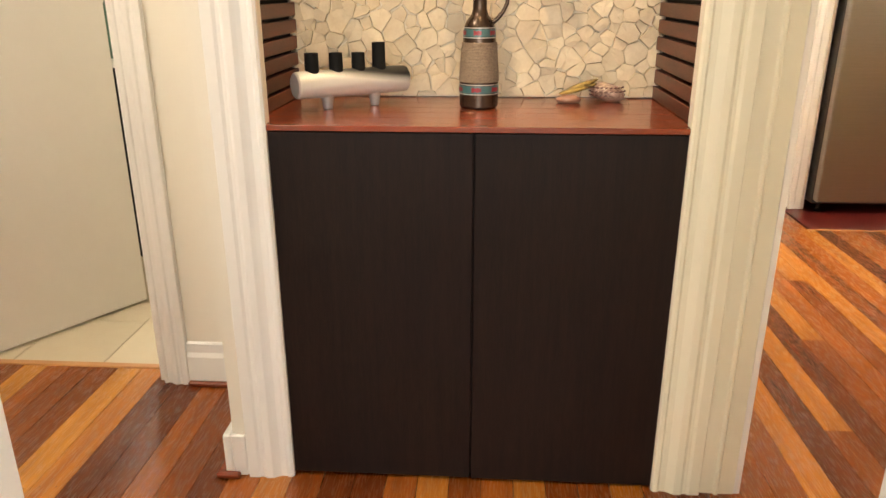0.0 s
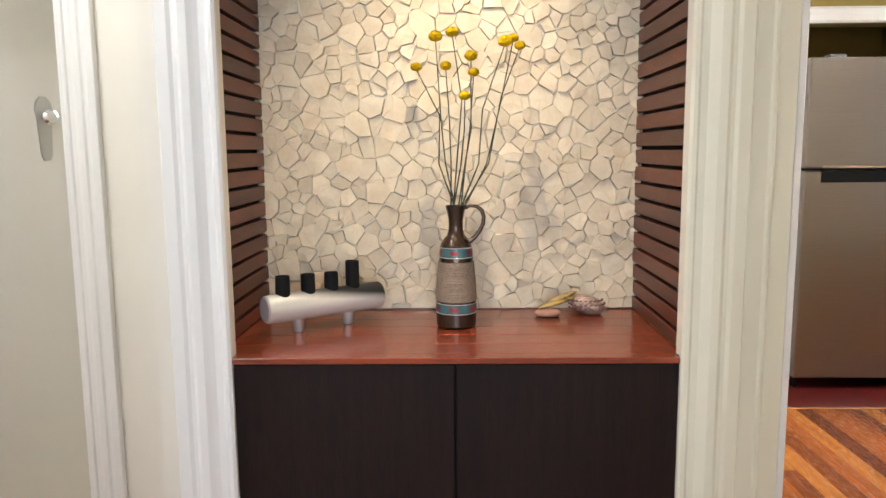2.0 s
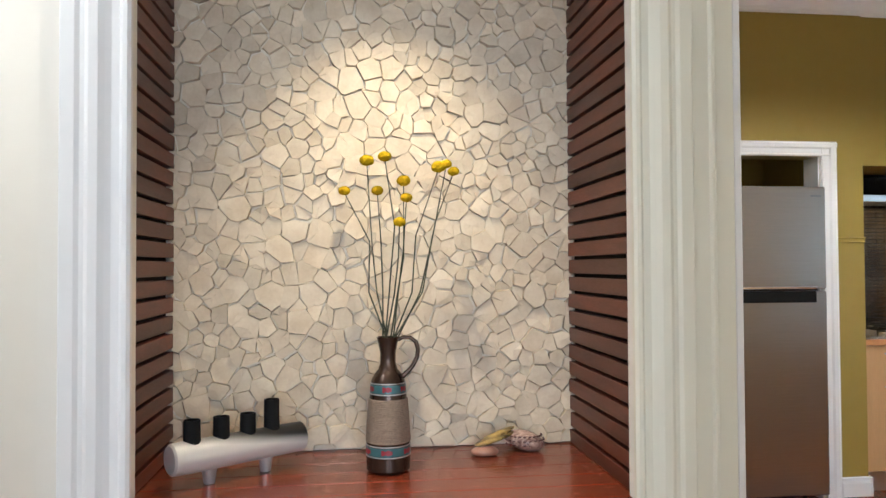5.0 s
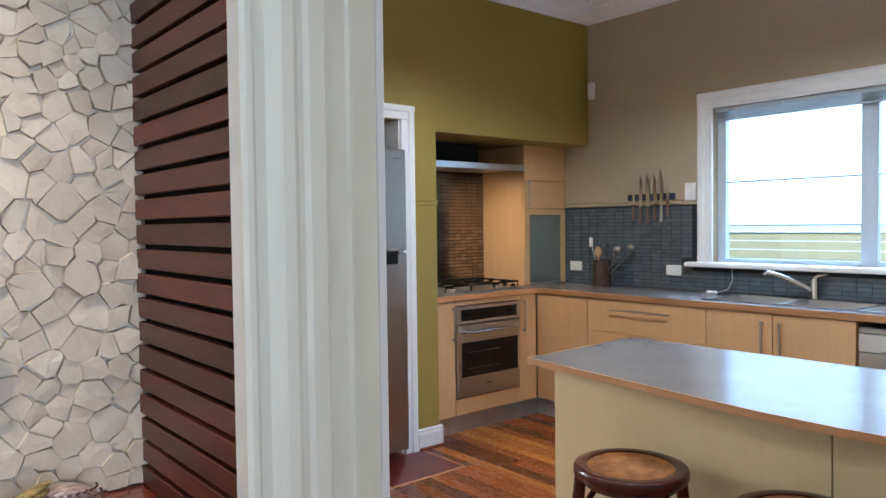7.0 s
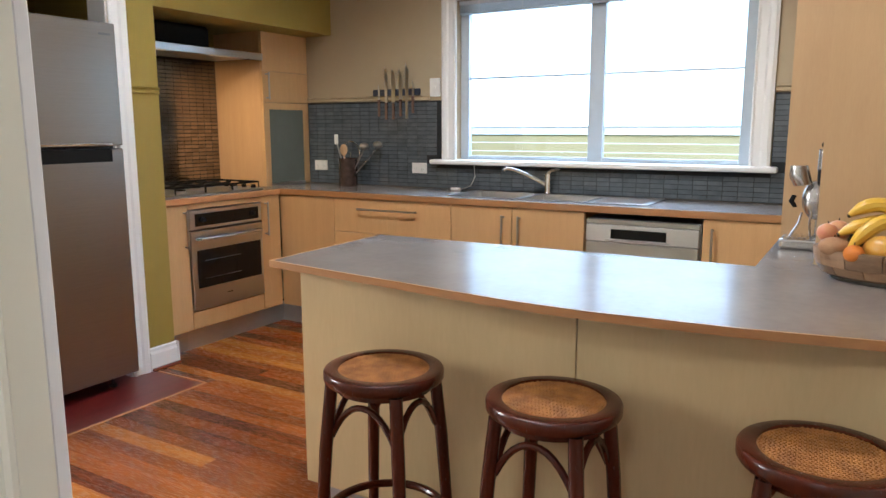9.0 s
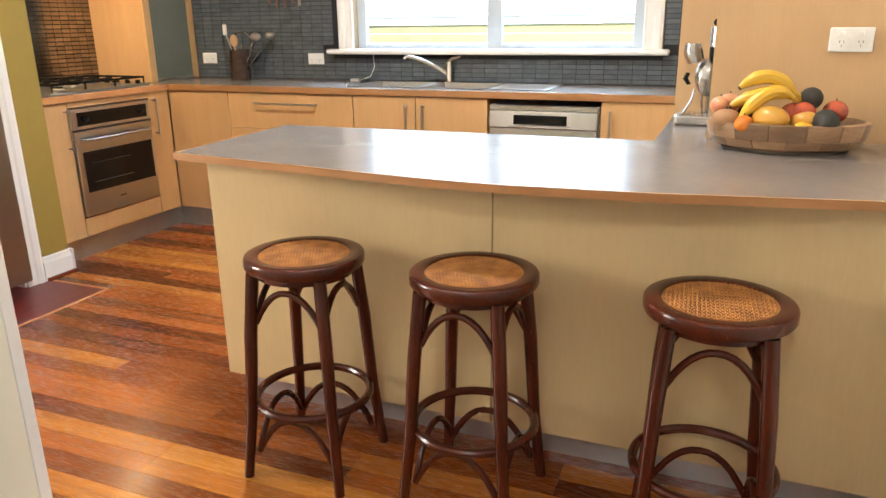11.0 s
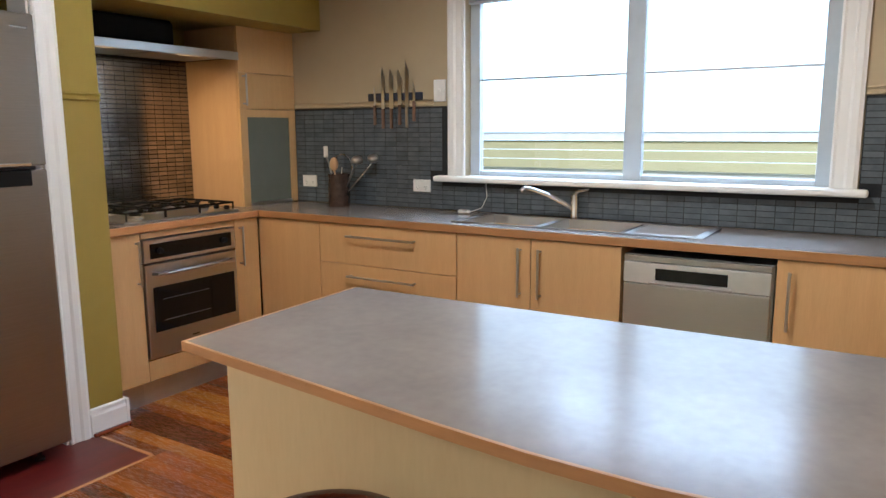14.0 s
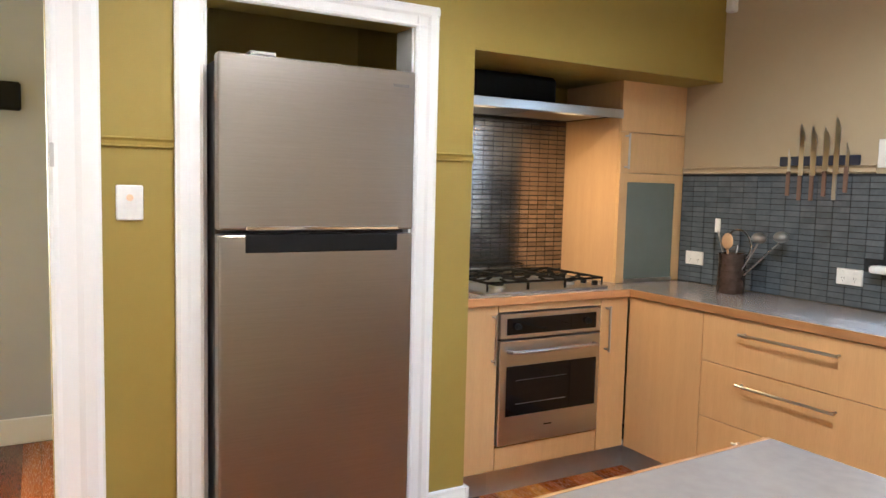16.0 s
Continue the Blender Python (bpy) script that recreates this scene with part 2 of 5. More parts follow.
def prism(points, z0, z1, bevel=0.0, bm=None):
    """A plan outline raised from z0 to z1."""
    b = bmesh.new()
    low = [b.verts.new((x, y, z0)) for x, y in points]
    f = b.faces.new(low)
    up = bmesh.ops.extrude_face_region(b, geom=[f])
    bmesh.ops.translate(b, verts=[v for v in up["geom"] if isinstance(v, bmesh.types.BMVert)], vec=(0, 0, z1 - z0))
    if bevel:
        bmesh.ops.bevel(b, geom=b.edges[:], offset=bevel, segments=2, affect="EDGES")
    return join(bm, b)


def extrude(profile, a, b_, u, w, bm=None):
    """A profile (pairs along u and w) drawn from point a to point b_."""
    b = bmesh.new()
    a, b_, u, w = map(Vector, (a, b_, u, w))
    r0 = [b.verts.new(a + u * p + w * q) for p, q in profile]
    r1 = [b.verts.new(b_ + u * p + w * q) for p, q in profile]
    n = len(profile)
    for i in range(n):
        b.faces.new((r0[i], r0[(i + 1) % n], r1[(i + 1) % n], r1[i]))
    b.faces.new(r0)
    b.faces.new(r1[::-1])
    return join(bm, b)


def turned(profile, x, y, seg=32, bm=None, scale_y=1.0):
    """A profile of (radius, z) turned about the upright through x, y."""
    b = bmesh.new()
    rings = []
    for r, z in profile:
        if r < 1e-5:
            rings.append([b.verts.new((x, y, z))])
        else:
            rings.append([b.verts.new((x + r * math.cos(2 * math.pi * i / seg), y + scale_y * r * math.sin(2 * math.pi * i / seg), z)) for i in range(seg)])
    for p, q in zip(rings, rings[1:]):
        for i in range(seg):
            j = (i + 1) % seg
            if len(p) == 1 and len(q) > 1:
                b.faces.new((p[0], q[i], q[j]))
            elif len(q) == 1 and len(p) > 1:
                b.faces.new((p[i], p[j], q[0]))
            elif len(p) > 1:
                b.faces.new((p[i], p[j], q[j], q[i]))
    return join(bm, b)


def tube(points, radius, seg=10, bm=None, closed=False):
    """A round bar along points; radius may be a list."""
    b = bmesh.new()
    pts = [Vector(p) for p in points]
    rad = radius if isinstance(radius, (list, tuple)) else [radius] * len(pts)
    rings = []
    side = None
    for i, p in enumerate(pts):
        if closed:
            d = (pts[(i + 1) % len(pts)] - pts[i - 1]).normalized()
        else:
            d = (pts[min(i + 1, len(pts) - 1)] - pts[max(i - 1, 0)]).normalized()
        if side is None:
            side = d.orthogonal().normalized()
        side = (side - d * side.dot(d)).normalized()
        up = d.cross(side)
        rings.append([b.verts.new(p + (side * math.cos(2 * math.pi * k / seg) + up * math.sin(2 * math.pi * k / seg)) * rad[i]) for k in range(seg)])
    pairs = list(zip(rings, rings[1:]))
    if closed:
        pairs.append((rings[-1], rings[0]))
    for p, q in pairs:
        for k in range(seg):
            b.faces.new((p[k], p[(k + 1) % seg], q[(k + 1) % seg], q[k]))
    if not closed:
        b.faces.new(rings[0][::-1])
        b.faces.new(rings[-1])
    return join(bm, b)


def structure(name, bm, mat, label=""):
    return tagged(part(name, bm, mat), label, kind="structure")


# ---- plan ----
NY = 2.0          # front of the niche
FY = 4.67         # fridge wall
BY = 5.38         # back of the alcove
WX = 4.486        # window wall
CH = 3.05         # ceiling
BT = 0.938        # bench top along the walls
PT = 0.90         # peninsula top

# ---- large structure ----
structure("ground", box(-30, 60, -30, 60, -0.62, -0.6), surface("grass", (0.06, 0.09, 0.03), (0.09, 0.11, 0.04), 0.9), "flat green ground outside the house")
structure("subfloor", box(-2.6, 5.4, -2.0, 6.6, -0.12, -0.018), GAP, "dark bed under the timber floorboards")
structure("ceiling", box(-2.6, 5.4, -2.0, 6.6, CH, CH + 0.1), CEIL, "flat white painted ceiling")

bm = box(1.40, 1.88, FY, FY + 0.14, 0, CH)
box(0.62, 1.40, FY, FY + 0.14, 2.06, CH, bm=bm)
box(-0.65, 0.62, FY, FY + 0.14, 0, CH, bm=bm)
box(1.88, 2.684, FY, FY + 0.14, 2.044, CH, bm=bm)
box(2.684, 2.965, FY, FY + 0.14, 0, CH, bm=bm)
structure("wall_north", bm, OLIVE, "mustard olive painted wall above and beside the fridge recess")
bm = box(2.83, 2.965, FY + 0.14, BY + 0.15, 0, CH)
box(2.965, 5.3, BY, BY + 0.15, 0, CH, bm=bm)
structure("wall_alcove", bm, OLIVE, "olive painted walls of the cooking alcove")
structure("wall_bulkhead", box(2.965, WX, FY + 0.02, BY, 1.996, CH), OLIVE, "olive painted bulkhead over the cooktop alcove")
bm = box(1.80, 1.88, FY + 0.14, 5.4, 0, 2.3)
box(2.72, 2.82, FY + 0.14, 5.4, 0, 2.3, bm=bm)
box(1.88, 2.72, 5.34, 5.4, 0, 2.3, bm=bm)
box(1.80, 2.82, FY + 0.14, 5.4, 2.2, 2.3, bm=bm)
structure("wall_fridge_recess", bm, OLIVE, "olive painted inside of the dark fridge recess")

WY0, WY1, WZ0, WZ1 = 1.85, 3.655, 1.13, 2.145
bm = box(WX, WX + 0.2, 1.2, WY0, 0, CH)
box(WX, WX + 0.2, WY1, BY, 0, CH, bm=bm)
box(WX, WX + 0.2, WY0, WY1, 0, WZ0, bm=bm)
box(WX, WX + 0.2, WY0, WY1, WZ1, CH, bm=bm)
structure("wall_east", bm, TAUPE, "taupe painted wall around the kitchen window")

structure("wall_pantry", box(3.475, WX, 0.84, 1.573, 0, CH), LAMWALL, "beige wall block at the end of the bench")
structure("wall_nib", box(2.885, 3.005, 0.84, 1.4125, 0, CH), LAMWALL, "warm beige wall end beside the fruit bowl")
structure("wall_south_kitchen", box(0.50, 5.3, 0.70, 0.84, 0, CH), CREAM, "cream wall closing the kitchen")
bm = box(-2.5, -0.445, 0.86, 0.98, 0, CH)
box(0.398, 0.50, 0.70, 0.98, 0, CH, bm=bm)
box(-0.445, 0.398, 0.86, 0.98, 2.08, CH, bm=bm)
structure("wall_south_hall", bm, WHITE, "cream wall with the doorway where the walk begins")
bm = box(-2.6, -2.5, -2.0, 6.5, 0, CH)
box(-2.5, 5.3, -2.0, -1.9, 0, CH, bm=bm)
box(5.2, 5.3, -1.9, 0.70, 0, CH, bm=bm)
structure("wall_outer", bm, CREAM, "plain cream walls closing the house")

bm = box(-2.5, -1.78, 2.46, 2.56, 0, CH)
box(-1.040, -0.64, 2.46, 2.56, 0, CH, bm=bm)
box(-1.78, -1.040, 2.46, 2.56, 2.16, CH, bm=bm)
structure("wall_hall", bm, CREAM, "cream painted hall wall beside the bathroom door")
bm = box(-2.5, -0.66, 5.2, 5.3, 0, CH)
box(-0.77, -0.64, 2.58, 5.2, 0, CH, bm=bm)
structure("wall_bathroom", bm, CREAM, "cream painted bathroom walls")
structure("wall_niche_side", box(-0.64, -0.545, NY, 2.58, 0, CH), CREAM, "cream painted pillar beside the niche")
structure("wall_niche_pillar", box(0.495, 0.669, NY, 2.58, 0, CH), CREAM2, "pale cream painted pillar between niche and kitchen")
structure("wall_niche_back", box(-0.545, 0.495, 2.50, 2.58, 0, CH), CREAM, "cream wall behind the niche")
structure("wall_niche_head", box(-0.545, 0.495, NY, 2.50, 2.36, CH), CREAM, "cream wall over the niche")
structure("wall_kitchen_west", box(0.58, 0.669, 2.58, FY, 0, CH), CREAM, "cream wall behind the niche block")
bm = box(0.3, 2.8, 6.45, 6.55, 0, CH)
box(0.2, 0.3, FY + 0.14, 6.55, 0, CH, bm=bm)
structure("wall_far_room", bm, GREY, "grey painted wall of the room beyond the doorway")

# ---- kitchen benches ----
def handle(parent, x0, y0, z0, x1, y1, z1, out, name="handle"):
    """A bar handle between two posts; out is the way it stands off."""
    a, b, o = Vector((x0, y0, z0)), Vector((x1, y1, z1)), Vector(out)
    bm = tube([a + o * 0.032 - (b - a).normalized() * 0.012, b + o * 0.032 + (b - a).normalized() * 0.012], 0.006)
    tube([a, a + o * 0.032], 0.005, bm=bm)
    tube([b, b + o * 0.032], 0.005, bm=bm)
    return part(name, bm, STEEL, parent, "brushed steel bar handle", smooth=True)


KZ = 0.135
DX = 3.945


def cabinet_e(name, y0, y1, label, doors, drawers=(), hand=None):
    """A base unit on the window side: its fronts face -x."""
    c = thing(name, DX + 0.22, (y0 + y1) / 2, 0.0, label, "kitchen cabinet", "base cabinets")
    part("carcass", box(DX + 0.02, WX - 0.003, y0 + 0.001, y1 - 0.001, KZ, BT - 0.038), LAM, c)
    part("kickboard", box(DX + 0.06, DX + 0.075, y0, y1 if y1 < 4.7 else 4.794, 0.0, KZ - 0.002), KICK, c, "aluminium kickboard")
    for d0, d1, hy in doors:
        d = part("door", box(DX, DX + 0.018, d0 + 0.0015, d1 - 0.0015, KZ, 0.897, 0.001), LAM, c)
        if hy is not None:
            handle(d, DX, hy, 0.845, DX, hy, 0.64, (-1, 0, 0))
    for z0, z1 in drawers:
        d = part("drawer_front", box(DX, DX + 0.018, y0 + 0.0015, y1 - 0.0015, z0, z1, 0.001), LAM, c)
        handle(d, DX, 4.045, z1 - 0.06, DX, 3.635, z1 - 0.06, (-1, 0, 0))
    return c


cabinet_e("corner_cabinet", 4.267, 4.75, "beech laminate corner base unit with plain blank front", [(4.267, 4.728, None)])
cabinet_e("drawer_cabinet", 3.39, 4.265, "beech laminate bank of three wide drawers with steel handles", [], [(0.684, 0.897), (0.434, 0.681), (KZ, 0.431)])
cabinet_e("sink_cabinet", 2.57, 3.388, "beech laminate sink unit with a pair of doors", [(2.995, 3.388, 3.045), (2.57, 2.993, 2.945)])
cabinet_e("end_cabinet", 1.578, 1.965, "beech laminate base unit with one door beside the dishwasher", [(1.578, 1.965, 1.915)])

dw = thing("dishwasher", DX + 0.25, 2.25, 0.0, "stainless steel dishwasher with dark display panel, built in under the bench", "dishwasher")
part("body", box(DX + 0.02, WX - 0.01, 1.972, 2.56, 0.02, 0.87), STEEL, dw)
part("door", box(DX - 0.012, DX + 0.018, 1.978, 2.555, 0.14, 0.75, 0.004), STEEL, dw, "brushed steel dishwasher door")
pn = part("control_panel", box(DX - 0.014, DX + 0.018, 1.978, 2.555, 0.754, 0.842, 0.003), surface("light_steel", (0.66, 0.66, 0.64), rough=0.35, metal=0.7, scale=3), dw, "pale steel control strip")
part("top_strip", box(DX - 0.010, DX + 0.018, 1.978, 2.555, 0.846, 0.868, 0.002), STEEL, dw)
part("display", box(DX - 0.018, DX - 0.0145, 2.135, 2.42, 0.772, 0.822, 0.001), BLACKGLASS, pn, "dark glass display")
handle(dw, DX - 0.014, 2.43, 0.762, DX - 0.014, 2.125, 0.762, (-0.6, 0, 0), "door_handle")
part("toe_panel", box(DX + 0.05, DX + 0.06, 1.975, 2.555, 0.0, 0.13), KICK, dw)

OY = 4.735


def cabinet_n(name, x0, x1, z0, z1, label, hx):
    c = thing(name, (x0 + x1) / 2, OY + 0.25, 0.0, label, "kitchen cabinet", "base cabinets")
    part("carcass", box(x0 + 0.001, x1 - 0.001, OY + 0.02, BY - 0.002, KZ, BT - 0.038), LAM, c)
    d = part("door", box(x0 + 0.0015, x1 - 0.0015, OY, OY + 0.018, z0, z1, 0.001), LAM, c)
    handle(d, hx, OY, 0.85, hx, OY, 0.648, (0, -1, 0))
    part("kickboard", box(x0, x1 if x1 < 3.9 else 4.02, OY + 0.06, OY + 0.075, 0, KZ - 0.002), KICK, c, "aluminium kickboard")


cabinet_n("narrow_cabinet", 2.968, 3.165, KZ, 0.897, "narrow beech laminate base unit beside the oven", 3.137)
cabinet_n("narrow_cabinet", 3.765, 3.943, KZ, 0.897, "narrow beech laminate base unit between oven and corner", 3.80)

oven_unit = thing("oven_cabinet", 3.45, OY + 0.25, 0.0, "beech laminate housing under and around the wall oven", "kitchen cabinet", "base cabinets")
part("carcass", box(3.167, 3.763, OY + 0.03, BY - 0.002, KZ, 0.242), LAM, oven_unit)
part("lower_panel", box(3.167, 3.763, OY, OY + 0.018, KZ, 0.242, 0.001), LAM, oven_unit)
part("top_rail", box(3.167, 3.763, OY, OY + 0.018, 0.866, 0.897, 0.001), LAM, oven_unit)
part("kickboard", box(3.165, 3.765, OY + 0.06, OY + 0.075, 0, KZ - 0.002), KICK, oven_unit, "aluminium kickboard")

oven = thing("oven", 3.465, OY + 0.25, 0.245, "stainless steel built-in oven with black glass door", "oven")
part("body", box(3.18, 3.75, OY + 0.02, 5.25, 0.25, 0.858), BLACK, oven)
op = part("control_panel", box(3.170, 3.757, OY - 0.012, OY + 0.018, 0.742, 0.861, 0.004), STEEL, oven, "brushed steel control panel")
part("display", box(3.205, 3.725, OY - 0.016, OY - 0.0125, 0.762, 0.838, 0.001), BLACKGLASS, op, "black glass strip")
for kx in (3.26, 3.67):
    part("knob", tube([(kx, OY - 0.016, 0.80), (kx, OY - 0.036, 0.80)], [0.016, 0.013], 16), BLACK, op, smooth=True)
od = part("door", box(3.170, 3.757, OY - 0.014, OY + 0.018, 0.250, 0.735, 0.004), STEEL, oven, "brushed steel oven door")
part("window", box(3.208, 3.732, OY - 0.018, OY - 0.0145, 0.385, 0.617, 0.001), BLACKGLASS, od, "black glass oven window")
part("handle", tube([(3.215, OY - 0.014, 0.685), (3.22, OY - 0.05, 0.688), (3.255, OY - 0.058, 0.688), (3.675, OY - 0.058, 0.688), (3.71, OY - 0.05, 0.688), (3.715, OY - 0.014, 0.685)], 0.009, 12), STEEL, od, smooth=True)
part("maker_plate", box(3.43, 3.475, OY - 0.0155, OY - 0.0142, 0.32, 0.326), BLACK, od)
for rz in (0.44, 0.55):
    part("rack", tube([(3.26, OY - 0.0185, rz), (3.55, OY - 0.0185, rz)], 0.0012, 6), STEEL, od)

# ---- tops ----
wt = thing("worktop", 4.2, 4.0, BT - 0.035, "grey laminate worktop with a timber front edge along the walls", "worktop")
SX0, SX1, SY0, SY1 = 4.05, 4.39, 2.62, 3.42
for piece_box in ((3.942, SX0, 1.578, 4.722), (SX1, WX - 0.004, 1.578, 4.722), (SX0, SX1, 1.578, SY0), (SX0, SX1, SY1, 4.722), (2.968, WX - 0.004, 4.722, BY - 0.012)):
    part("top", box(*piece_box, BT - 0.035, BT), TOP, wt)
part("front_edge", box(3.932, 3.9415, 1.578, 4.717, BT - 0.036, BT + 0.0005, 0.002), EDGE, wt, "reddish timber front edge")
part("side_edge", box(2.968, 3.9315, 4.712, 4.7215, BT - 0.036, BT + 0.0005, 0.002), STRIP, wt, "light timber front edge")

pen = thing("peninsula", 2.35, 2.2, 0.0, "pale laminate breakfast peninsula with overhanging grey top", "kitchen island")
part("front_panel", box(2.105, 2.123, 1.936, 2.925, 0.10, PT - 0.0225, 0.001), PANEL, pen, "pale laminate panel")
part("front_panel", box(2.105, 2.123, 0.845, 1.932, 0.10, PT - 0.0225, 0.001), PANEL, pen, "pale laminate panel")
part("end_panel", box(2.1235, 2.68, 2.907, 2.925, 0.10, PT - 0.0225, 0.001), PANEL, pen, "pale laminate end panel")
part("carcass", box(2.124, 2.68, 0.845, 2.906, 0.10, PT - 0.03), PANEL, pen)
part("leg_carcass", box(2.681, 3.47, 0.845, 1.53, 0.10, PT - 0.03), PANEL, pen)
part("kickboard", box(2.170, 2.182, 0.85, 2.875, 0.0, 0.099), KICK, pen, "aluminium kickboard")
part("kickboard", box(2.182, 2.64, 2.863, 2.875, 0.0, 0.099), KICK, pen, "aluminium kickboard")

front = [(2.046, 3.01), (2.018, 2.80), (1.982, 2.52), (1.945, 2.24), (1.925, 2.05), (1.918, 1.85), (1.945, 1.48), (1.99, 1.20), (2.05, 0.85)]
pt = thing("breakfast_bar", 2.35, 2.2, PT - 0.032, "grey laminate peninsula top with bowed timber edge", "worktop")
outline = [(x + 0.009, y - (0.008 if i == 0 else 0)) for i, (x, y) in enumerate(front)] + [(2.88, 0.85), (2.88, 1.418), (3.47, 1.418), (3.47, 1.572), (2.755, 1.572), (2.735, 3.030)]
part("top", prism(outline, PT - 0.021, PT), TOP, pt)
ring = [(x, y) for x, y in front]
bm = bmesh.new()
for (xa, ya), (xb, yb) in zip(front, front[1:]):
    prism([(xa, ya), (xb, yb), (xb + 0.0085, yb), (xa + 0.0085, ya - (0.008 if ya > 3.0 else 0))], PT - 0.0215, PT + 0.0005, bm=bm)
part("front_edge", bm, EDGE, pt, "orange-brown timber front edge")
part("end_edge", prism([(2.046, 3.01), (2.735, 3.039), (2.735, 3.0305), (2.055, 3.0015)], PT - 0.0215, PT + 0.0005), EDGE, pt, "orange-brown timber end edge")

# ---- tall cabinet, hood, splashback ----
tc = thing("tall_cabinet", 4.23, 5.05, BT, "beech laminate bench-top cupboard with frosted glass roller door", "kitchen cabinet")
TF, TX0, TX1 = 4.92, 4.02, WX - 0.004
part("side_panel", box(TX0, TX0 + 0.018, TF + 0.02, BY - 0.003, BT + 0.001, 1.994), surface("warm_beech_laminate", (0.58, 0.36, 0.17), (0.53, 0.32, 0.15), 0.4, scale=3, stretch=(10, 10, 0.8), fine=0.5), tc)
part("back", box(TX0 + 0.0185, TX1, 5.35, BY - 0.003, BT + 0.001, 1.994), LAM, tc)
part("upper_panel", box(TX0, TX1, TF, TF + 0.018, 1.732, 1.993, 0.001), LAM, tc)
td = part("door", box(TX0, TX1, TF - 0.001, TF + 0.018, 1.520, 1.729, 0.001), LAM, tc)
handle(td, TX0 + 0.03, TF, 1.71, TX0 + 0.03, TF, 1.55, (0, -1, 0))
fr_ = box(TX0, TX0 + 0.055, TF, TF + 0.018, BT + 0.001, 1.517)
box(TX1 - 0.055, TX1, TF, TF + 0.018, BT + 0.001, 1.517, bm=fr_)
box(TX0 + 0.055, TX1 - 0.055, TF, TF + 0.018, 1.472, 1.517, bm=fr_)
part("door_frame", fr_, LAM, tc)
part("glass_panel", box(TX0 + 0.055, TX1 - 0.055, TF + 0.006, TF + 0.012, BT + 0.02, 1.472), FROST, tc, "frosted grey-green glass")
part("bottom_rail", box(TX0 + 0.055, TX1 - 0.055, TF - 0.002, TF + 0.014, BT + 0.001, BT + 0.02), STEEL, tc, "brushed steel bottom rail")

hood = thing("range_hood", 3.45, 5.05, 1.80, "slim stainless steel slide-out range hood with two lit lamps", "range hood")
part("front_strip", box(2.97, TX0 - 0.003, 4.905, 4.925, 1.797, 1.842, 0.003), STEEL, hood, "bright steel front strip")
part("body", box(2.97, TX0 - 0.003, 4.926, 5.36, 1.808, 1.835), BLACK, hood)
part("filter", box(3.0, 3.45, 4.96, 5.25, 1.800, 1.807), STEEL, hood)
part("filter", box(3.47, 3.92, 4.96, 5.25, 1.800, 1.807), STEEL, hood)
part("motor_box", box(3.1, 3.7, 5.05, 5.36, 1.836, 1.99, 0.02), BLACK, hood)
for hx in (3.2, 3.72):
    part("lamp", box(hx - 0.07, hx + 0.07, 4.933, 4.952, 1.8015, 1.8065), glow("warm_lamp", (1, 0.62, 0.25), 6), hood, "glowing warm lamp")

# ---- fridge ----
fx0, fx1, fy = 1.895, 2.622, 4.53
fr = thing("fridge", 2.245, 4.85, 0.0, "tall brushed steel fridge with freezer on top, in a recess", "fridge")
part("cabinet", box(fx0 + 0.004, fx1 - 0.004, fy + 0.07, 5.18, 0.05, 1.832, 0.006), surface("dark_grey_fridge_side", (0.05, 0.05, 0.052), rough=0.45, scale=3), fr, "dark grey fridge body")
part("freezer_door", box(fx0, fx1, fy, fy + 0.062, 1.258, 1.849, 0.008, seg=2), STEELV, fr, "brushed steel freezer door")
part("fridge_door", box(fx0, fx1, fy, fy + 0.062, 0.075, 1.244, 0.008, seg=2), STEELV, fr, "brushed steel fridge door with a small dent")
part("handle_recess", box(fx0 + 0.09, fx1 - 0.065, fy - 0.003, fy + 0.02, 1.180, 1.2445, 0.003), BLACK, fr, "black recessed grip")
part("handle_trim", box(fx0 + 0.09, fx1 - 0.065, fy - 0.012, fy + 0.01, 1.2575, 1.272, 0.003), CHROME, fr, "bright grip trim")
for k in range(7):
    part("badge_mark", box(2.53 + k * 0.0095, 2.537 + k * 0.0095, fy - 0.0012, fy + 0.001, 1.788, 1.799), surface("badge_grey", (0.2, 0.2, 0.2), rough=0.4), fr)
for hx in (2.05,):
    part("hinge_cover", box(hx - 0.045, hx + 0.045, fy + 0.02, fy + 0.09, 1.850, 1.866, 0.004), KICK, fr)
for lx in (1.95, 2.53):
    part("foot", turned([(0, 0), (0.02, 0), (0.02, 0.012), (0.01, 0.014), (0.01, 0.05), (0, 0.05)], lx, fy + 0.1, 14), RUBBER, fr)

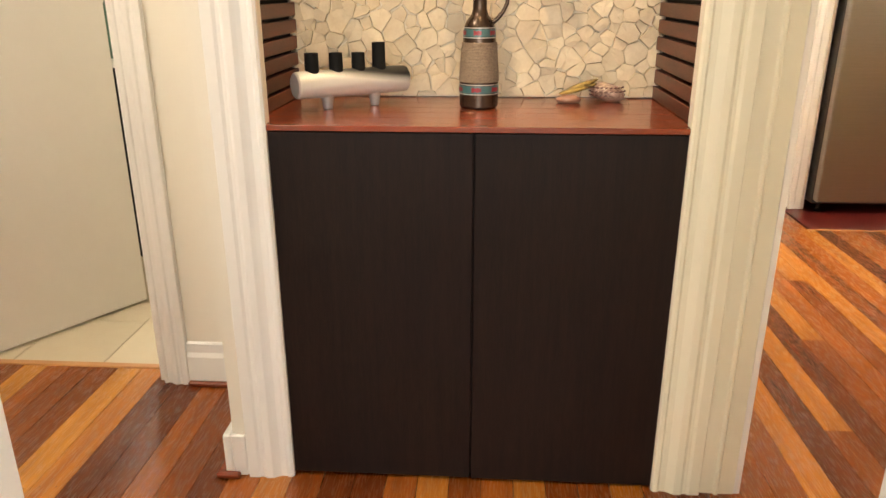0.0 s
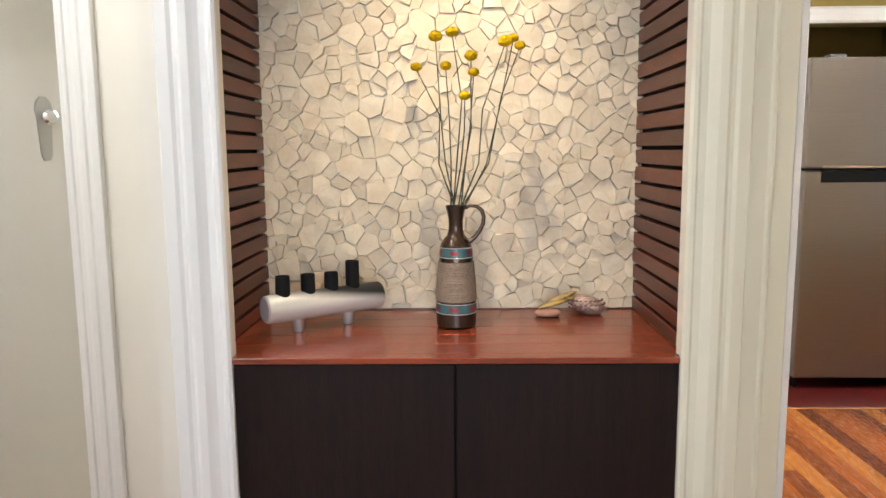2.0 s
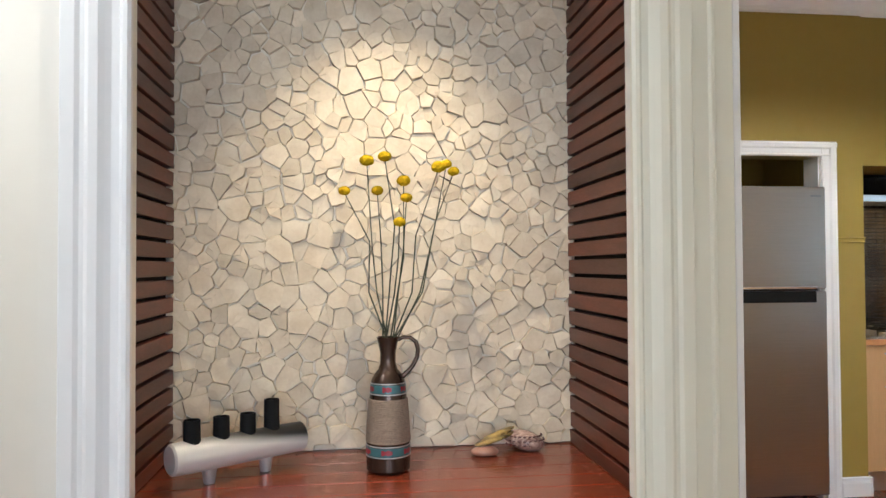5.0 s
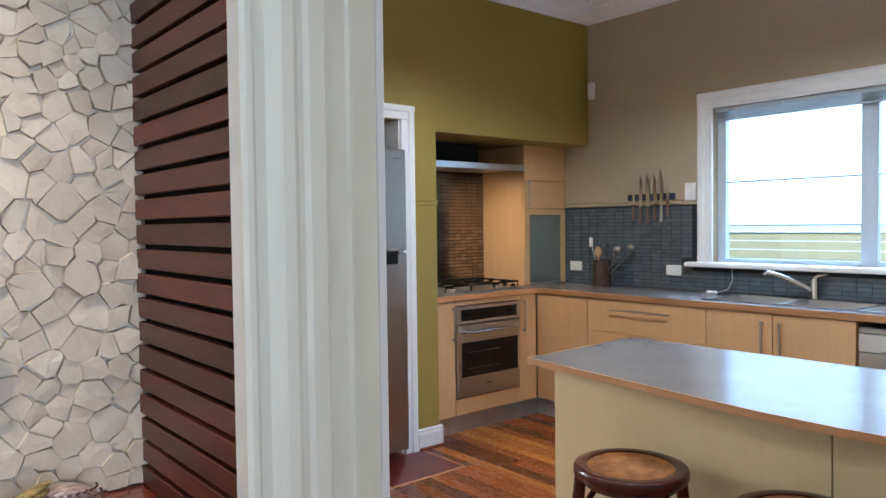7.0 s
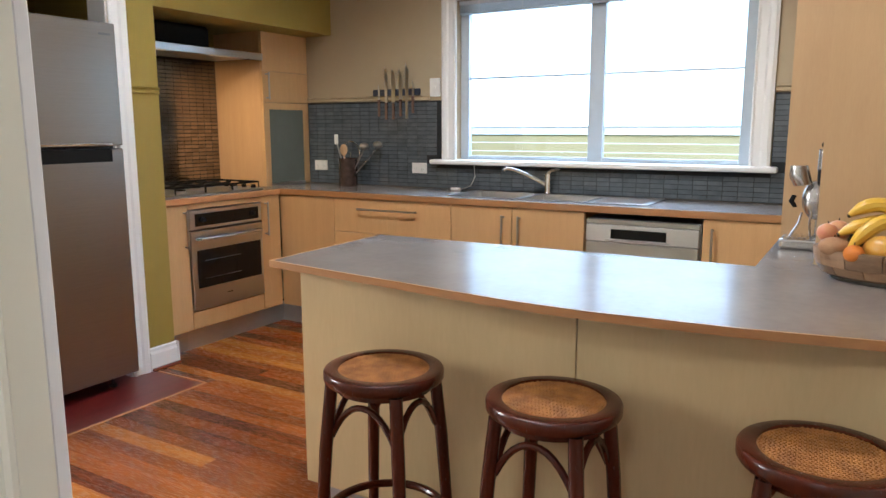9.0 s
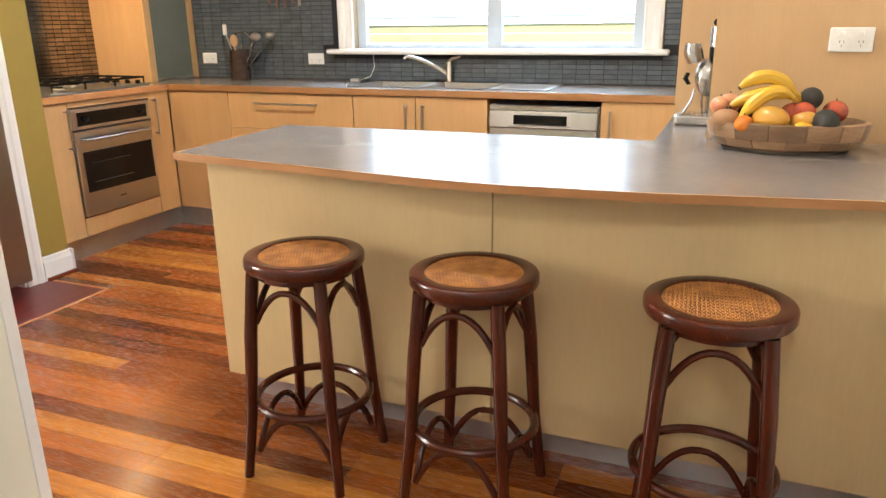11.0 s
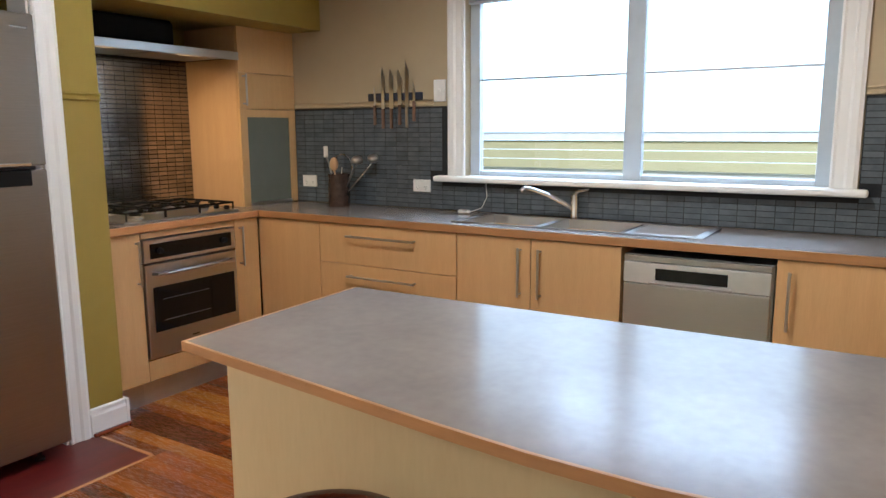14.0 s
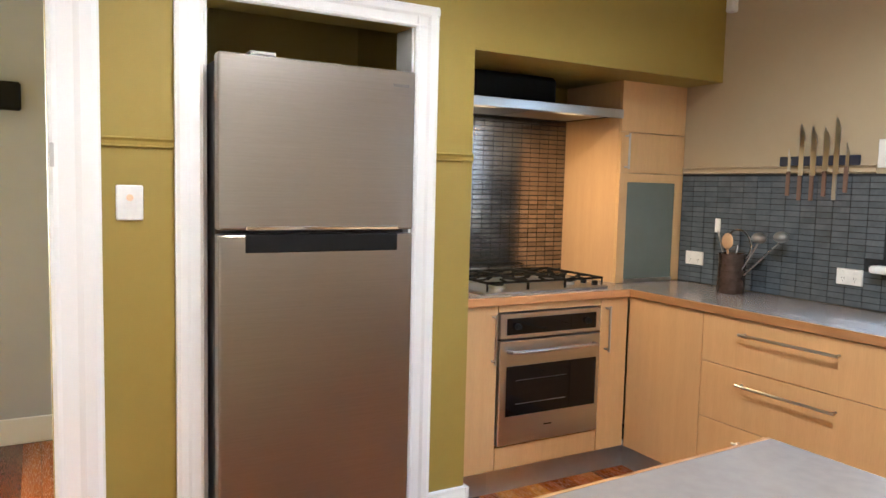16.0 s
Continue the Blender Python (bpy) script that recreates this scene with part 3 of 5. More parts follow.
# ---- stools ----
def stool(name="bar_stool"):
    s = thing(name, 0, 0, 0, "dark red-brown bentwood bar stool with woven rattan seat, before the peninsula", "bar stool", "stools at the peninsula")
    R, H = 0.171, 0.674
    part("seat_ring", turned([(0.130, H - 0.008), (0.130, H - 0.002), (0.133, H), (0.163, H), (0.168, H - 0.002), (R, H - 0.007), (R, H - 0.026), (0.167, H - 0.033), (0.135, H - 0.034), (0.130, H - 0.03), (0.130, H - 0.008)], 0, 0, 48), STOOL, s, smooth=True)
    part("seat_panel", turned([(0, H - 0.009), (0.131, H - 0.005), (0.131, H - 0.016), (0, H - 0.016)], 0, 0, 48), RATTAN, s, "honey woven rattan panel", smooth=True)
    weave = bmesh.new()
    k = -12
    while k <= 12:
        d = k * 0.0098
        half = math.sqrt(max(0, 0.126 ** 2 - d * d))
        n = max(2, int(half / 0.0049))
        for sx, ph in ((0, 0), (1, 1)):
            pts = []
            for i in range(-n, n + 1):
                q = i * half / n
                zz = H - 0.0035 + 0.0016 * (1 if (i + k + ph) % 2 else -1)
                pts.append((d, q, zz) if sx else (q, d, zz))
            tube(pts, 0.0024, 4, bm=weave)
        k += 1
    part("weave", weave, RATTAN, s, "interlaced rattan strands")
    part("apron", turned([(0.128, H - 0.058), (0.138, H - 0.058), (0.138, H - 0.0345), (0.128, H - 0.0345), (0.128, H - 0.058)], 0, 0, 40), STOOL, s, smooth=True)
    top, foot = 0.150, 0.215
    for a in range(4):
        an = radians(45 + 90 * a)
        c, si = math.cos(an), math.sin(an)
        part("leg", tube([(c * top, si * top, H - 0.04), (c * (top + 0.02), si * (top + 0.02), 0.45), (c * 0.187, si * 0.187, 0.22), (c * foot, si * foot, 0.0)], [0.0185, 0.019, 0.017, 0.0150], 12), STOOL, s, smooth=True)
        n2 = radians(45 + 90 * (a + 1))
        for z_top, drop, rr, nm, th in ((0.585, 0.10, 0.152, "upper_brace", 0.0095), (0.195, 0.12, 0.176, "lower_brace", 0.0095)):
            A = Vector((c * rr, si * rr, 0))
            B = Vector((math.cos(n2) * rr, math.sin(n2) * rr, 0))
            pts = []
            for i in range(13):
                u = i / 12
                q = A.lerp(B, u)
                pts.append((q.x, q.y, z_top - drop * abs(2 * u - 1) ** 2.2))
            part(nm, tube(pts, th, 8), STOOL, s, smooth=True)
    part("foot_ring", tube([(0.168 * math.cos(2 * math.pi * i / 40), 0.168 * math.sin(2 * math.pi * i / 40), 0.232) for i in range(40)], 0.0125, 10, closed=True), STOOL, s, "worn bentwood foot ring", smooth=True)
    return s


RATTAN = surface("rattan", (0.54, 0.25, 0.06), (0.30, 0.12, 0.03), 0.5, scale=25, bump=0.6, bump_scale=400)
st = stool()
for x, y, r in ((1.880, 2.423, 2), (1.895, 1.915, -3), (1.895, 1.312, 4)):
    copy_thing(st, pose(x, y, 0, 0, 0, r))
for o in (*st.children_recursive, st):
    bpy.data.objects.remove(o)

# ---- niche ----
cab = thing("display_cabinet", 0, 2.25, 0.0, "two-door dark stained wood cabinet under the display niche", "cabinet")
part("carcass", box(-0.488, 0.464, 2.02, 2.49, 0.01, 0.919), DARKDOOR, cab)
part("door", box(-0.490, -0.0115, NY, NY + 0.019, 0.010, 0.926, 0.0012), DARKDOOR, cab)
part("door", box(-0.0065, 0.466, NY, NY + 0.019, 0.008, 0.926, 0.0012), DARKDOOR, cab)
shelf = thing("niche_shelf", 0, 2.25, 0.925, "red varnished timber shelf of three planks in the niche", "shelf")
part("plank", box(-0.488, 0.460, 1.992, 2.027, 0.929, 0.942, 0.0012), JARRAH, shelf)
for y0, y1 in ((2.0275, 2.107), (2.1085, 2.187), (2.1885, 2.267), (2.2685, 2.347), (2.3485, 2.424), (2.4255, 2.498)):
    part("plank", box(-0.543, 0.4935, y0, y1, 0.929, 0.942, 0.0008), JARRAH, shelf)
structure("niche_backing", box(-0.5435, 0.494, 2.4745, 2.499, 0.943, 2.359), MORTAR, "pale mortar bed behind the stones")
for sx, name in ((-1, "slat_panel"), (1, "slat_panel")):
    sp = thing(name, sx * 0.49, 2.25, 0.943, "horizontal red-brown timber slats on a black backing", "wall panel", "niche side panels")
    x0, x1 = (-0.5435, -0.539) if sx < 0 else (0.4895, 0.494)
    part("backing", box(x0, x1, 2.03, 2.473, 0.943, 2.358), BLACK, sp)
    z, n_slat = 0.9435, 0
    while z < 2.31:
        dx = random.uniform(-0.001, 0.001)
        a, b = (-0.5385, -0.519 + dx) if sx < 0 else (0.4715 + dx, 0.489)
        part("slat", box(a, b, 2.027, 2.468, z, 0.9770 + n_slat * 0.0437, 0.0012), SLAT, sp)
        n_slat += 1
        z = 0.9425 + n_slat * 0.0437
structure("niche_liner", box(-0.5435, -0.480, 1.998, 2.0265, 0.943, 2.358), CREAM, "cream liner strip")
structure("niche_liner", box(0.461, 0.494, 1.998, 2.0265, 0.943, 2.358), CREAM, "cream liner strip")


# ---- crazy stone cladding ----
def clip_cell(poly, px, py, nx, ny, bias=0.0):
    """Keeps the part of poly nearer to p than to n."""
    dx, dy = nx - px, ny - py
    h = 0.5 + max(-0.3, min(0.3, bias / (2 * (dx * dx + dy * dy))))
    mx, my = px + dx * h, py + dy * h
    out = []
    for i, (ax, ay) in enumerate(poly):
        bx, by = poly[(i + 1) % len(poly)]
        da = (ax - mx) * dx + (ay - my) * dy
        db = (bx - mx) * dx + (by - my) * dy
        if da <= 0:
            out.append((ax, ay))
        if (da < 0 < db) or (db < 0 < da):
            t = da / (da - db)
            out.append((ax + (bx - ax) * t, ay + (by - ay) * t))
    return out


def stone_mesh(poly, y, depth, bm):
    """A flat chip of stone: outline shrunk for the joint, edges broken back."""
    cx = sum(p[0] for p in poly) / len(poly)
    cz = sum(p[1] for p in poly) / len(poly)
    def ring(gap, yy, rough=0.0):
        r = []
        for qx, qz in poly:
            d = math.hypot(qx - cx, qz - cz) or 1
            k = max(0.2, (d - gap) / d)
            r.append(bm.verts.new((cx + (qx - cx) * k, yy + random.uniform(-rough, rough), cz + (qz - cz) * k)))
        return r
    r0, r1, r2 = ring(0.0002, y), ring(0.0006, y - depth * 0.55), ring(0.0019, y - depth, 0.0022)
    n = len(poly)
    for a, b in ((r0, r1), (r1, r2)):
        for i in range(n):
            bm.faces.new((a[i], a[(i + 1) % n], b[(i + 1) % n], b[i]))
    mid = bm.verts.new((cx, y - depth - 0.0006, cz))
    for i in range(n):
        bm.faces.new((r2[i], r2[(i + 1) % n], mid))


rs = random.Random(7)
cladding = thing("stone_cladding", 0, 2.47, 0.943, "niche back wall of pale irregular limestone chips like crazy paving", "wall cladding")
seeds = []
tries = 0
while tries < 14000 and len(seeds) < 1400:
    tries += 1
    sx_, sz_ = rs.uniform(-0.54, 0.52), rs.uniform(0.93, 2.36)
    want = rs.choice((0.022, 0.030, 0.038, 0.047, 0.054))
    if all((sx_ - a) ** 2 + (sz_ - b) ** 2 > (max(want, w) * 0.5 + min(want, w) * 0.5) ** 2 for a, b, w in seeds):
        seeds.append((sx_, sz_, want))
pts = np.array([(a, b) for a, b, w in seeds])
rest = bmesh.new()
count = 0
order = sorted(range(len(seeds)), key=lambda k: abs(seeds[k][1] - 1.35))
for k in order:
    a, b, w = seeds[k]
    d2 = (pts[:, 0] - a) ** 2 + (pts[:, 1] - b) ** 2
    poly = [(-0.535, 0.9435), (0.487, 0.9435), (0.487, 2.357), (-0.535, 2.357)]
    for j in np.argsort(d2)[1:18]:
        poly = clip_cell(poly, a, b, pts[j, 0], pts[j, 1], 0.27 * (w * w - seeds[j][2] ** 2))
        if len(poly) < 3:
            break
    if len(poly) < 3:
        continue
    clean = [p for i, p in enumerate(poly) if math.dist(p, poly[i - 1]) > 0.003]
    if len(clean) < 3:
        continue
    area = abs(sum(p[0] * q[1] - q[0] * p[1] for p, q in zip(clean, clean[1:] + clean[:1]))) / 2
    if area < 0.00012:
        continue
    clean = [(p[0] + rs.uniform(-0.0042, 0.0042), p[1] + rs.uniform(-0.0042, 0.0042)) for p in clean]
    clean = [(max(-0.535, min(0.487, p)), max(0.9435, q)) for p, q in clean]
    deep = rs.uniform(0.005, 0.014)
    if count < 300:
        one = bmesh.new()
        stone_mesh(clean, 2.4745, deep, one)
        part("stone", one, STONE, cladding)
        count += 1
    else:
        stone_mesh(clean, 2.4745, deep, rest)
part("stone_rest", rest, STONE2, cladding, kind="stuff")

# ---- vase and flowers ----
BRONZE = surface("bronze_glaze", (0.085, 0.05, 0.03), (0.05, 0.03, 0.02), 0.25, metal=0.55, scale=12, bump=0.1)
CLAYL = surface("ribbed_pale_clay", (0.42, 0.32, 0.22), (0.16, 0.10, 0.07), 0.7, scale=220, bump=0.8, bump_scale=500, fine=0.6)
TEAL = surface("teal_glaze", (0.05, 0.15, 0.15), (0.04, 0.11, 0.12), 0.3, scale=30)
REDG = surface("red_glaze", (0.32, 0.02, 0.03), (0.22, 0.015, 0.02), 0.3, scale=30)
PALEBAND = surface("pale_band", (0.5, 0.48, 0.44), rough=0.4)
VX, VY, VZ = -0.006, 2.275, 0.943
vase = thing("vase", VX, VY, VZ, "tall bronze-brown ceramic jug with a ribbed pale band and teal-red bands", "vase")


def vr(h):
    pairs = [(0, 0.044), (0.006, 0.049), (0.05, 0.0495), (0.10, 0.047), (0.15, 0.043), (0.198, 0.0385), (0.205, 0.036), (0.216, 0.030), (0.226, 0.0215), (0.24, 0.0175), (0.262, 0.0175), (0.285, 0.022), (0.298, 0.0255)]
    for (h0, r0), (h1, r1) in zip(pairs, pairs[1:]):
        if h <= h1:
            return r0 + (r1 - r0) * (h - h0) / (h1 - h0)
    return pairs[-1][1]


prof = [(0, VZ)] + [(vr(h), VZ + h) for h in (0, 0.003, 0.006, 0.02, 0.05, 0.10, 0.15, 0.198, 0.205, 0.211, 0.216, 0.221, 0.226, 0.233, 0.24, 0.25, 0.262, 0.274, 0.285, 0.294, 0.298)] + [(0.0225, VZ + 0.298), (0.015, VZ + 0.26), (0, VZ + 0.255)]
part("body", turned(prof, VX, VY, 48), BRONZE, vase, smooth=True)
prof = [(vr(0.066) + 0.0003, VZ + 0.066)]
h = 0.068
while h < 0.162:
    prof += [(vr(h) + 0.0022, VZ + h), (vr(h + 0.0012) + 0.0022, VZ + h + 0.0012), (vr(h + 0.0022) + 0.0006, VZ + h + 0.0022), (vr(h + 0.003) + 0.0006, VZ + h + 0.003)]
    h += 0.0038
part("ribbed_band", turned(prof, VX, VY, 48), CLAYL, vase, "ribbed pale clay band", smooth=True)
for h0 in (0.040, 0.176):
    part("coloured_band", turned([(vr(h0) - 0.001, VZ + h0), (vr(h0) + 0.0008, VZ + h0), (vr(h0 + 0.018) + 0.0008, VZ + h0 + 0.018), (vr(h0 + 0.018) - 0.001, VZ + h0 + 0.018)], VX, VY, 48), TEAL, vase, "teal glazed band", smooth=True)
    for e0 in (h0 - 0.0035, h0 + 0.0195):
        part("pale_ring", turned([(vr(e0) - 0.001, VZ + e0), (vr(e0) + 0.001, VZ + e0), (vr(e0) + 0.001, VZ + e0 + 0.0022), (vr(e0) - 0.001, VZ + e0 + 0.0022)], VX, VY, 48), PALEBAND, vase, smooth=True)
    for q in range(6):
        bmq = bmesh.new()
        for s in range(4):
            an0, an1 = math.radians(q * 60 + 10 + s * 7), math.radians(q * 60 + 17 + s * 7)
            r_ = vr(h0 + 0.009) + 0.0016
            vs = [bmq.verts.new((VX + r_ * math.cos(an), VY + r_ * math.sin(an), VZ + h0 + hz)) for an, hz in ((an0, 0.003 + 0.002 * (s % 2)), (an1, 0.003 + 0.002 * (s % 2)), (an1, 0.015 - 0.002 * (s % 2)), (an0, 0.015 - 0.002 * (s % 2)))]
            bmq.faces.new(vs)
        part("red_motif", bmq, REDG, vase)
hp = [(0.0225, 0.291), (0.034, 0.297), (0.050, 0.296), (0.063, 0.286), (0.068, 0.270), (0.066, 0.252), (0.057, 0.234), (0.045, 0.219), (0.033, 0.209)]
part("handle", tube([(VX + a, VY, VZ + b) for a, b in hp], [0.0042, 0.0042, 0.0045, 0.005, 0.005, 0.005, 0.005, 0.0055, 0.006], 12), BRONZE, vase, smooth=True)

YEL = surface("yellow_bloom", (0.62, 0.42, 0.002), (0.42, 0.26, 0.001), 0.9, spec=0.03, scale=120, bump=1.0, bump_scale=600)
STEM = surface("dark_green_stem", (0.035, 0.045, 0.012), (0.02, 0.022, 0.01), 0.6, scale=20)
heads = [(-0.052, 2.30, 1.643, 0.0170), (-0.012, 2.27, 1.648, 0.0155), (0.115, 2.31, 1.631, 0.0175), (0.136, 2.33, 1.641, 0.0135), (0.150, 2.31, 1.621, 0.014), (-0.105, 2.41, 1.584, 0.0145), (-0.028, 2.30, 1.574, 0.014), (0.033, 2.31, 1.598, 0.0165), (0.039, 2.30, 1.558, 0.014), (0.016, 2.19, 1.495, 0.0135)]
kinks = [(-0.04, 1.44), (0.010, 1.49), (0.06, 1.47), (0.105, 1.49), (0.105, 1.50), (-0.045, 1.46), (-0.02, 1.45), (0.032, 1.42), (0.03, 1.43), (0.015, 1.42)]
for k, ((hx, hy, hz, r), (kx, kz)) in enumerate(zip(heads, kinks)):
    fl = thing("billy_button_flower", VX, VY, VZ + 0.2, "round yellow dried bloom on a thin dark stem", "flower", "flowers in the vase")
    ball = bmesh.new()
    bmesh.ops.create_icosphere(ball, subdivisions=3, radius=r)
    for v in ball.verts:
        v.co *= 1 + rs.uniform(-0.05, 0.05)
        v.co.z *= 0.82 if v.co.z > 0 else 0.7
        v.co += Vector((hx, hy, hz))
    part("bloom", ball, YEL, fl, "fuzzy yellow ball")
    bx, by = VX + rs.uniform(-0.012, 0.012), VY + rs.uniform(-0.01, 0.01)
    mid = (VX + (hx - VX) * 0.30 + (kx - VX) * 0.3, (VY + hy) / 2, 1.34)
    part("stem", tube([(bx, by, VZ + 0.27), mid, (kx, (VY + 2 * hy) / 3, kz), (hx * 0.96 + kx * 0.04, hy, hz - r * 0.6)], [0.0019, 0.0017, 0.0015, 0.0012], 6), STEM, fl, smooth=True)

# ---- candle holder and shells ----
m, n_, l_, p_ = nodes("silver_to_black_glaze")
tcn = n_.new("ShaderNodeTexCoord")
sep = n_.new("ShaderNodeSeparateXYZ")
l_.new(tcn.outputs["Object"], sep.inputs[0])
ma = n_.new("ShaderNodeMath")
ma.operation = "MULTIPLY_ADD"
ma.inputs[1].default_value = 0.16
l_.new(sep.outputs[0], ma.inputs[0])
l_.new(sep.outputs[2], ma.inputs[2])
rp = n_.new("ShaderNodeValToRGB")
rp.color_ramp.elements[0].position, rp.color_ramp.elements[0].color = 0.078, (0.72, 0.69, 0.64, 1)
rp.color_ramp.elements[1].position, rp.color_ramp.elements[1].color = 0.096, (0.02, 0.02, 0.02, 1)
l_.new(ma.outputs[0], rp.inputs[0])
l_.new(rp.outputs[0], p_.inputs["Base Color"])
p_.inputs["Metallic"].default_value, p_.inputs["Roughness"].default_value = 0.30, 0.34
GLZ = m
SATIN = surface("satin_silver", (0.55, 0.53, 0.50), rough=0.35, metal=0.5)
ch = thing("candle_holder", -0.33, 2.268, 0.943, "silver and black ceramic log candle holder with four cups", "candle holder")
A, B = Vector((-0.455, 2.175, 1.006)), Vector((-0.205, 2.362, 1.006))
ax = (B - A).normalized()
pts_ = [A - ax * 0.002, A - ax * 0.001, A + ax * 0.003] + [A.lerp(B, t) for t in (0.1, 0.3, 0.5, 0.7, 0.9)] + [B - ax * 0.003, B, B + ax * 0.001]
part("log", tube(pts_, [0.001, 0.029, 0.033] + [0.034] * 5 + [0.033, 0.029, 0.001], 32), GLZ, ch, smooth=True)
for t, top in ((0.15, 1.082), (0.36, 1.080), (0.56, 1.078), (0.75, 1.101)):
    c = A.lerp(B, t)
    part("cup", turned([(0.021, 1.030), (0.0175, 1.040), (0.017, top - 0.002), (0.0165, top), (0.0135, top), (0.0125, top - 0.012), (0, top - 0.012)], c.x, c.y, 24), BLACK, ch, "matt black candle cup", smooth=True)
for fx, fyy in ((-0.387, 2.226), (-0.280, 2.306)):
    part("foot", turned([(0, 0.943), (0.011, 0.943), (0.0125, 0.95), (0.017, 0.98), (0, 0.98)], fx, fyy, 20), SATIN, ch, smooth=True)

SHELL = surface("patterned_shell", (0.62, 0.45, 0.36), (0.16, 0.07, 0.05), 0.3, scale=60, stretch=(1, 5, 1), coat=0.5)
SHELL2 = surface("pink_brown_shell", (0.42, 0.22, 0.15), (0.30, 0.14, 0.09), 0.3, scale=40, coat=0.5)
GOLD = surface("gold_black_shell", (0.55, 0.36, 0.10), (0.03, 0.02, 0.015), 0.2, scale=22, stretch=(1, 3, 1), coat=0.6)


def ellipsoid(cx, cy, cz, rx, ry, rz, turn=0.0, tilt=0.0, sub=3, flat=0.0):
    b = bmesh.new()
    bmesh.ops.create_icosphere(b, subdivisions=sub, radius=1)
    M = Matrix.Translation((cx, cy, cz)) @ Matrix.Rotation(turn, 4, "Z") @ Matrix.Rotation(tilt, 4, "Y") @ Matrix.Diagonal((rx, ry, rz, 1))
    for v in b.verts:
        if flat and v.co.z < -flat:
            v.co.z = -flat
        v.co = M @ v.co
    return b


s1 = thing("shell", 0.262, 2.32, 0.943, "small flat pink-brown ribbed scallop shell on the niche shelf", "shell", "shells on the shelf")
b = ellipsoid(0.262, 2.32, 0.951, 0.034, 0.026, 0.012, flat=0.6)
part("valve", b, SHELL2, s1, smooth=True)
for k in range(9):
    a_ = math.radians(-70 + k * 17.5)
    part("rib", tube([(0.262, 2.345, 0.957), (0.262 + 0.014 * math.sin(a_), 2.32 - 0.010 * math.cos(a_), 0.9635), (0.262 + 0.031 * math.sin(a_), 2.32 - 0.022 * math.cos(a_), 0.955)], 0.0012, 5), SHELL2, s1)
s2 = thing("shell", 0.30, 2.345, 0.943, "long gold and black open mussel shell leaning over the others", "shell", "shells on the shelf")
b = ellipsoid(0.288, 2.335, 0.977, 0.056, 0.019, 0.0075, 0.3, -0.22)
part("valve", b, GOLD, s2, smooth=True)
b = ellipsoid(0.297, 2.342, 0.986, 0.050, 0.016, 0.006, 0.3, -0.30)
part("upper_valve", b, GOLD, s2, smooth=True)
s3 = thing("shell", 0.365, 2.35, 0.943, "rounded white shell with brown zigzag stripes", "shell", "shells on the shelf")
part("valve", ellipsoid(0.368, 2.35, 0.967, 0.048, 0.034, 0.024, -0.35, 0.25), SHELL, s3, smooth=True)
for k in range(3):
    z_ = 0.960 + k * 0.010
    rr = 0.048 * math.sqrt(max(0.05, 1 - ((z_ - 0.967) / 0.026) ** 2))
    for q in range(12):
        a_ = math.radians(170 + q * 17)
        c = Vector((0.368 + rr * math.cos(a_), 2.35 + 0.72 * rr * math.sin(a_), z_))
        e_ = Vector((0.368 + rr * math.cos(a_ + 0.17), 2.35 + 0.72 * rr * math.sin(a_ + 0.17), z_ + 0.001))
        part("stripe", tube([c, e_], 0.0022, 5), surface("shell_brown", (0.12, 0.05, 0.04), rough=0.4) if (k, q) == (0, 0) else bpy.data.materials["shell_brown"], s3)

for shell in (s1, s2, s3):
    shell.location += Vector((-0.03, 0.055, 0))

# ---- trims in the hall ----
PROF = [(0, 0), (0, 0.011), (0.006, 0.016), (0.014, 0.016), (0.020, 0.011), (0.034, 0.012), (0.044, 0.017), (0.054, 0.023), (0.070, 0.024), (0.078, 0.019), (0.086, 0.019), (0.094, 0.023), (0.118, 0.022), (0.12, 0.020), (0.12, 0)]
structure("architrave_niche", extrude([(a, b) for a, b in PROF], (0.4605, NY, 0), (0.4605, NY, CH), (1, 0, 0), (0, -1, 0)), CREAM2, "moulded cream architrave beside the niche")
structure("architrave_niche", extrude([(a, b) for a, b in PROF], (-0.479, NY, 0), (-0.479, NY, CH), (-1, 0, 0), (0, -1, 0)), WHITE, "moulded white architrave beside the niche")
structure("pillar_trim", extrude([(0, 0), (0, 0.010), (0.036, 0.012), (0.040, 0.018), (0.046, 0.018), (0.050, 0.012), (0.088, 0.012), (0.088, 0)], (0.581, NY, 0), (0.581, NY, CH), (1, 0, 0), (0, -1, 0)), CREAM2, "flat cream trim with a bead")
structure("pillar_corner", box(0.6695, 0.686, 1.989, 2.12, 0, CH, 0.002), WHITE, "white corner board")
structure("skirting", box(-0.663, -0.6405, 1.982, 2.4395, 0.0, 0.125, 0.004), WHITE, "white skirting")
structure("skirting", box(-0.6400, -0.602, 1.982, 1.9995, 0.0, 0.125, 0.004), WHITE, "white skirting")
structure("floor_bead", box(-0.685, -0.620, 1.962, 1.9815, 0.0, 0.018, 0.005), JARRAH, "dark timber bead")
structure("floor_bead", box(-0.685, -0.6635, 1.982, 2.42, 0.0, 0.018, 0.005), JARRAH, "dark timber bead")
structure("skirting", extrude([(0, 0), (0, 0.018), (0.10, 0.018), (0.115, 0.012), (0.145, 0.012), (0.15, 0.0)], (-0.948, 2.4595, 0), (-0.664, 2.4595, 0), (0, 0, 1), (0, -1, 0)), WHITE, "white moulded skirting")
structure("floor_bead", box(-0.948, -0.6855, 2.422, 2.441, 0.0, 0.018, 0.005), JARRAH, "dark timber bead")
D = [(a * 0.75, b) for a, b in PROF]
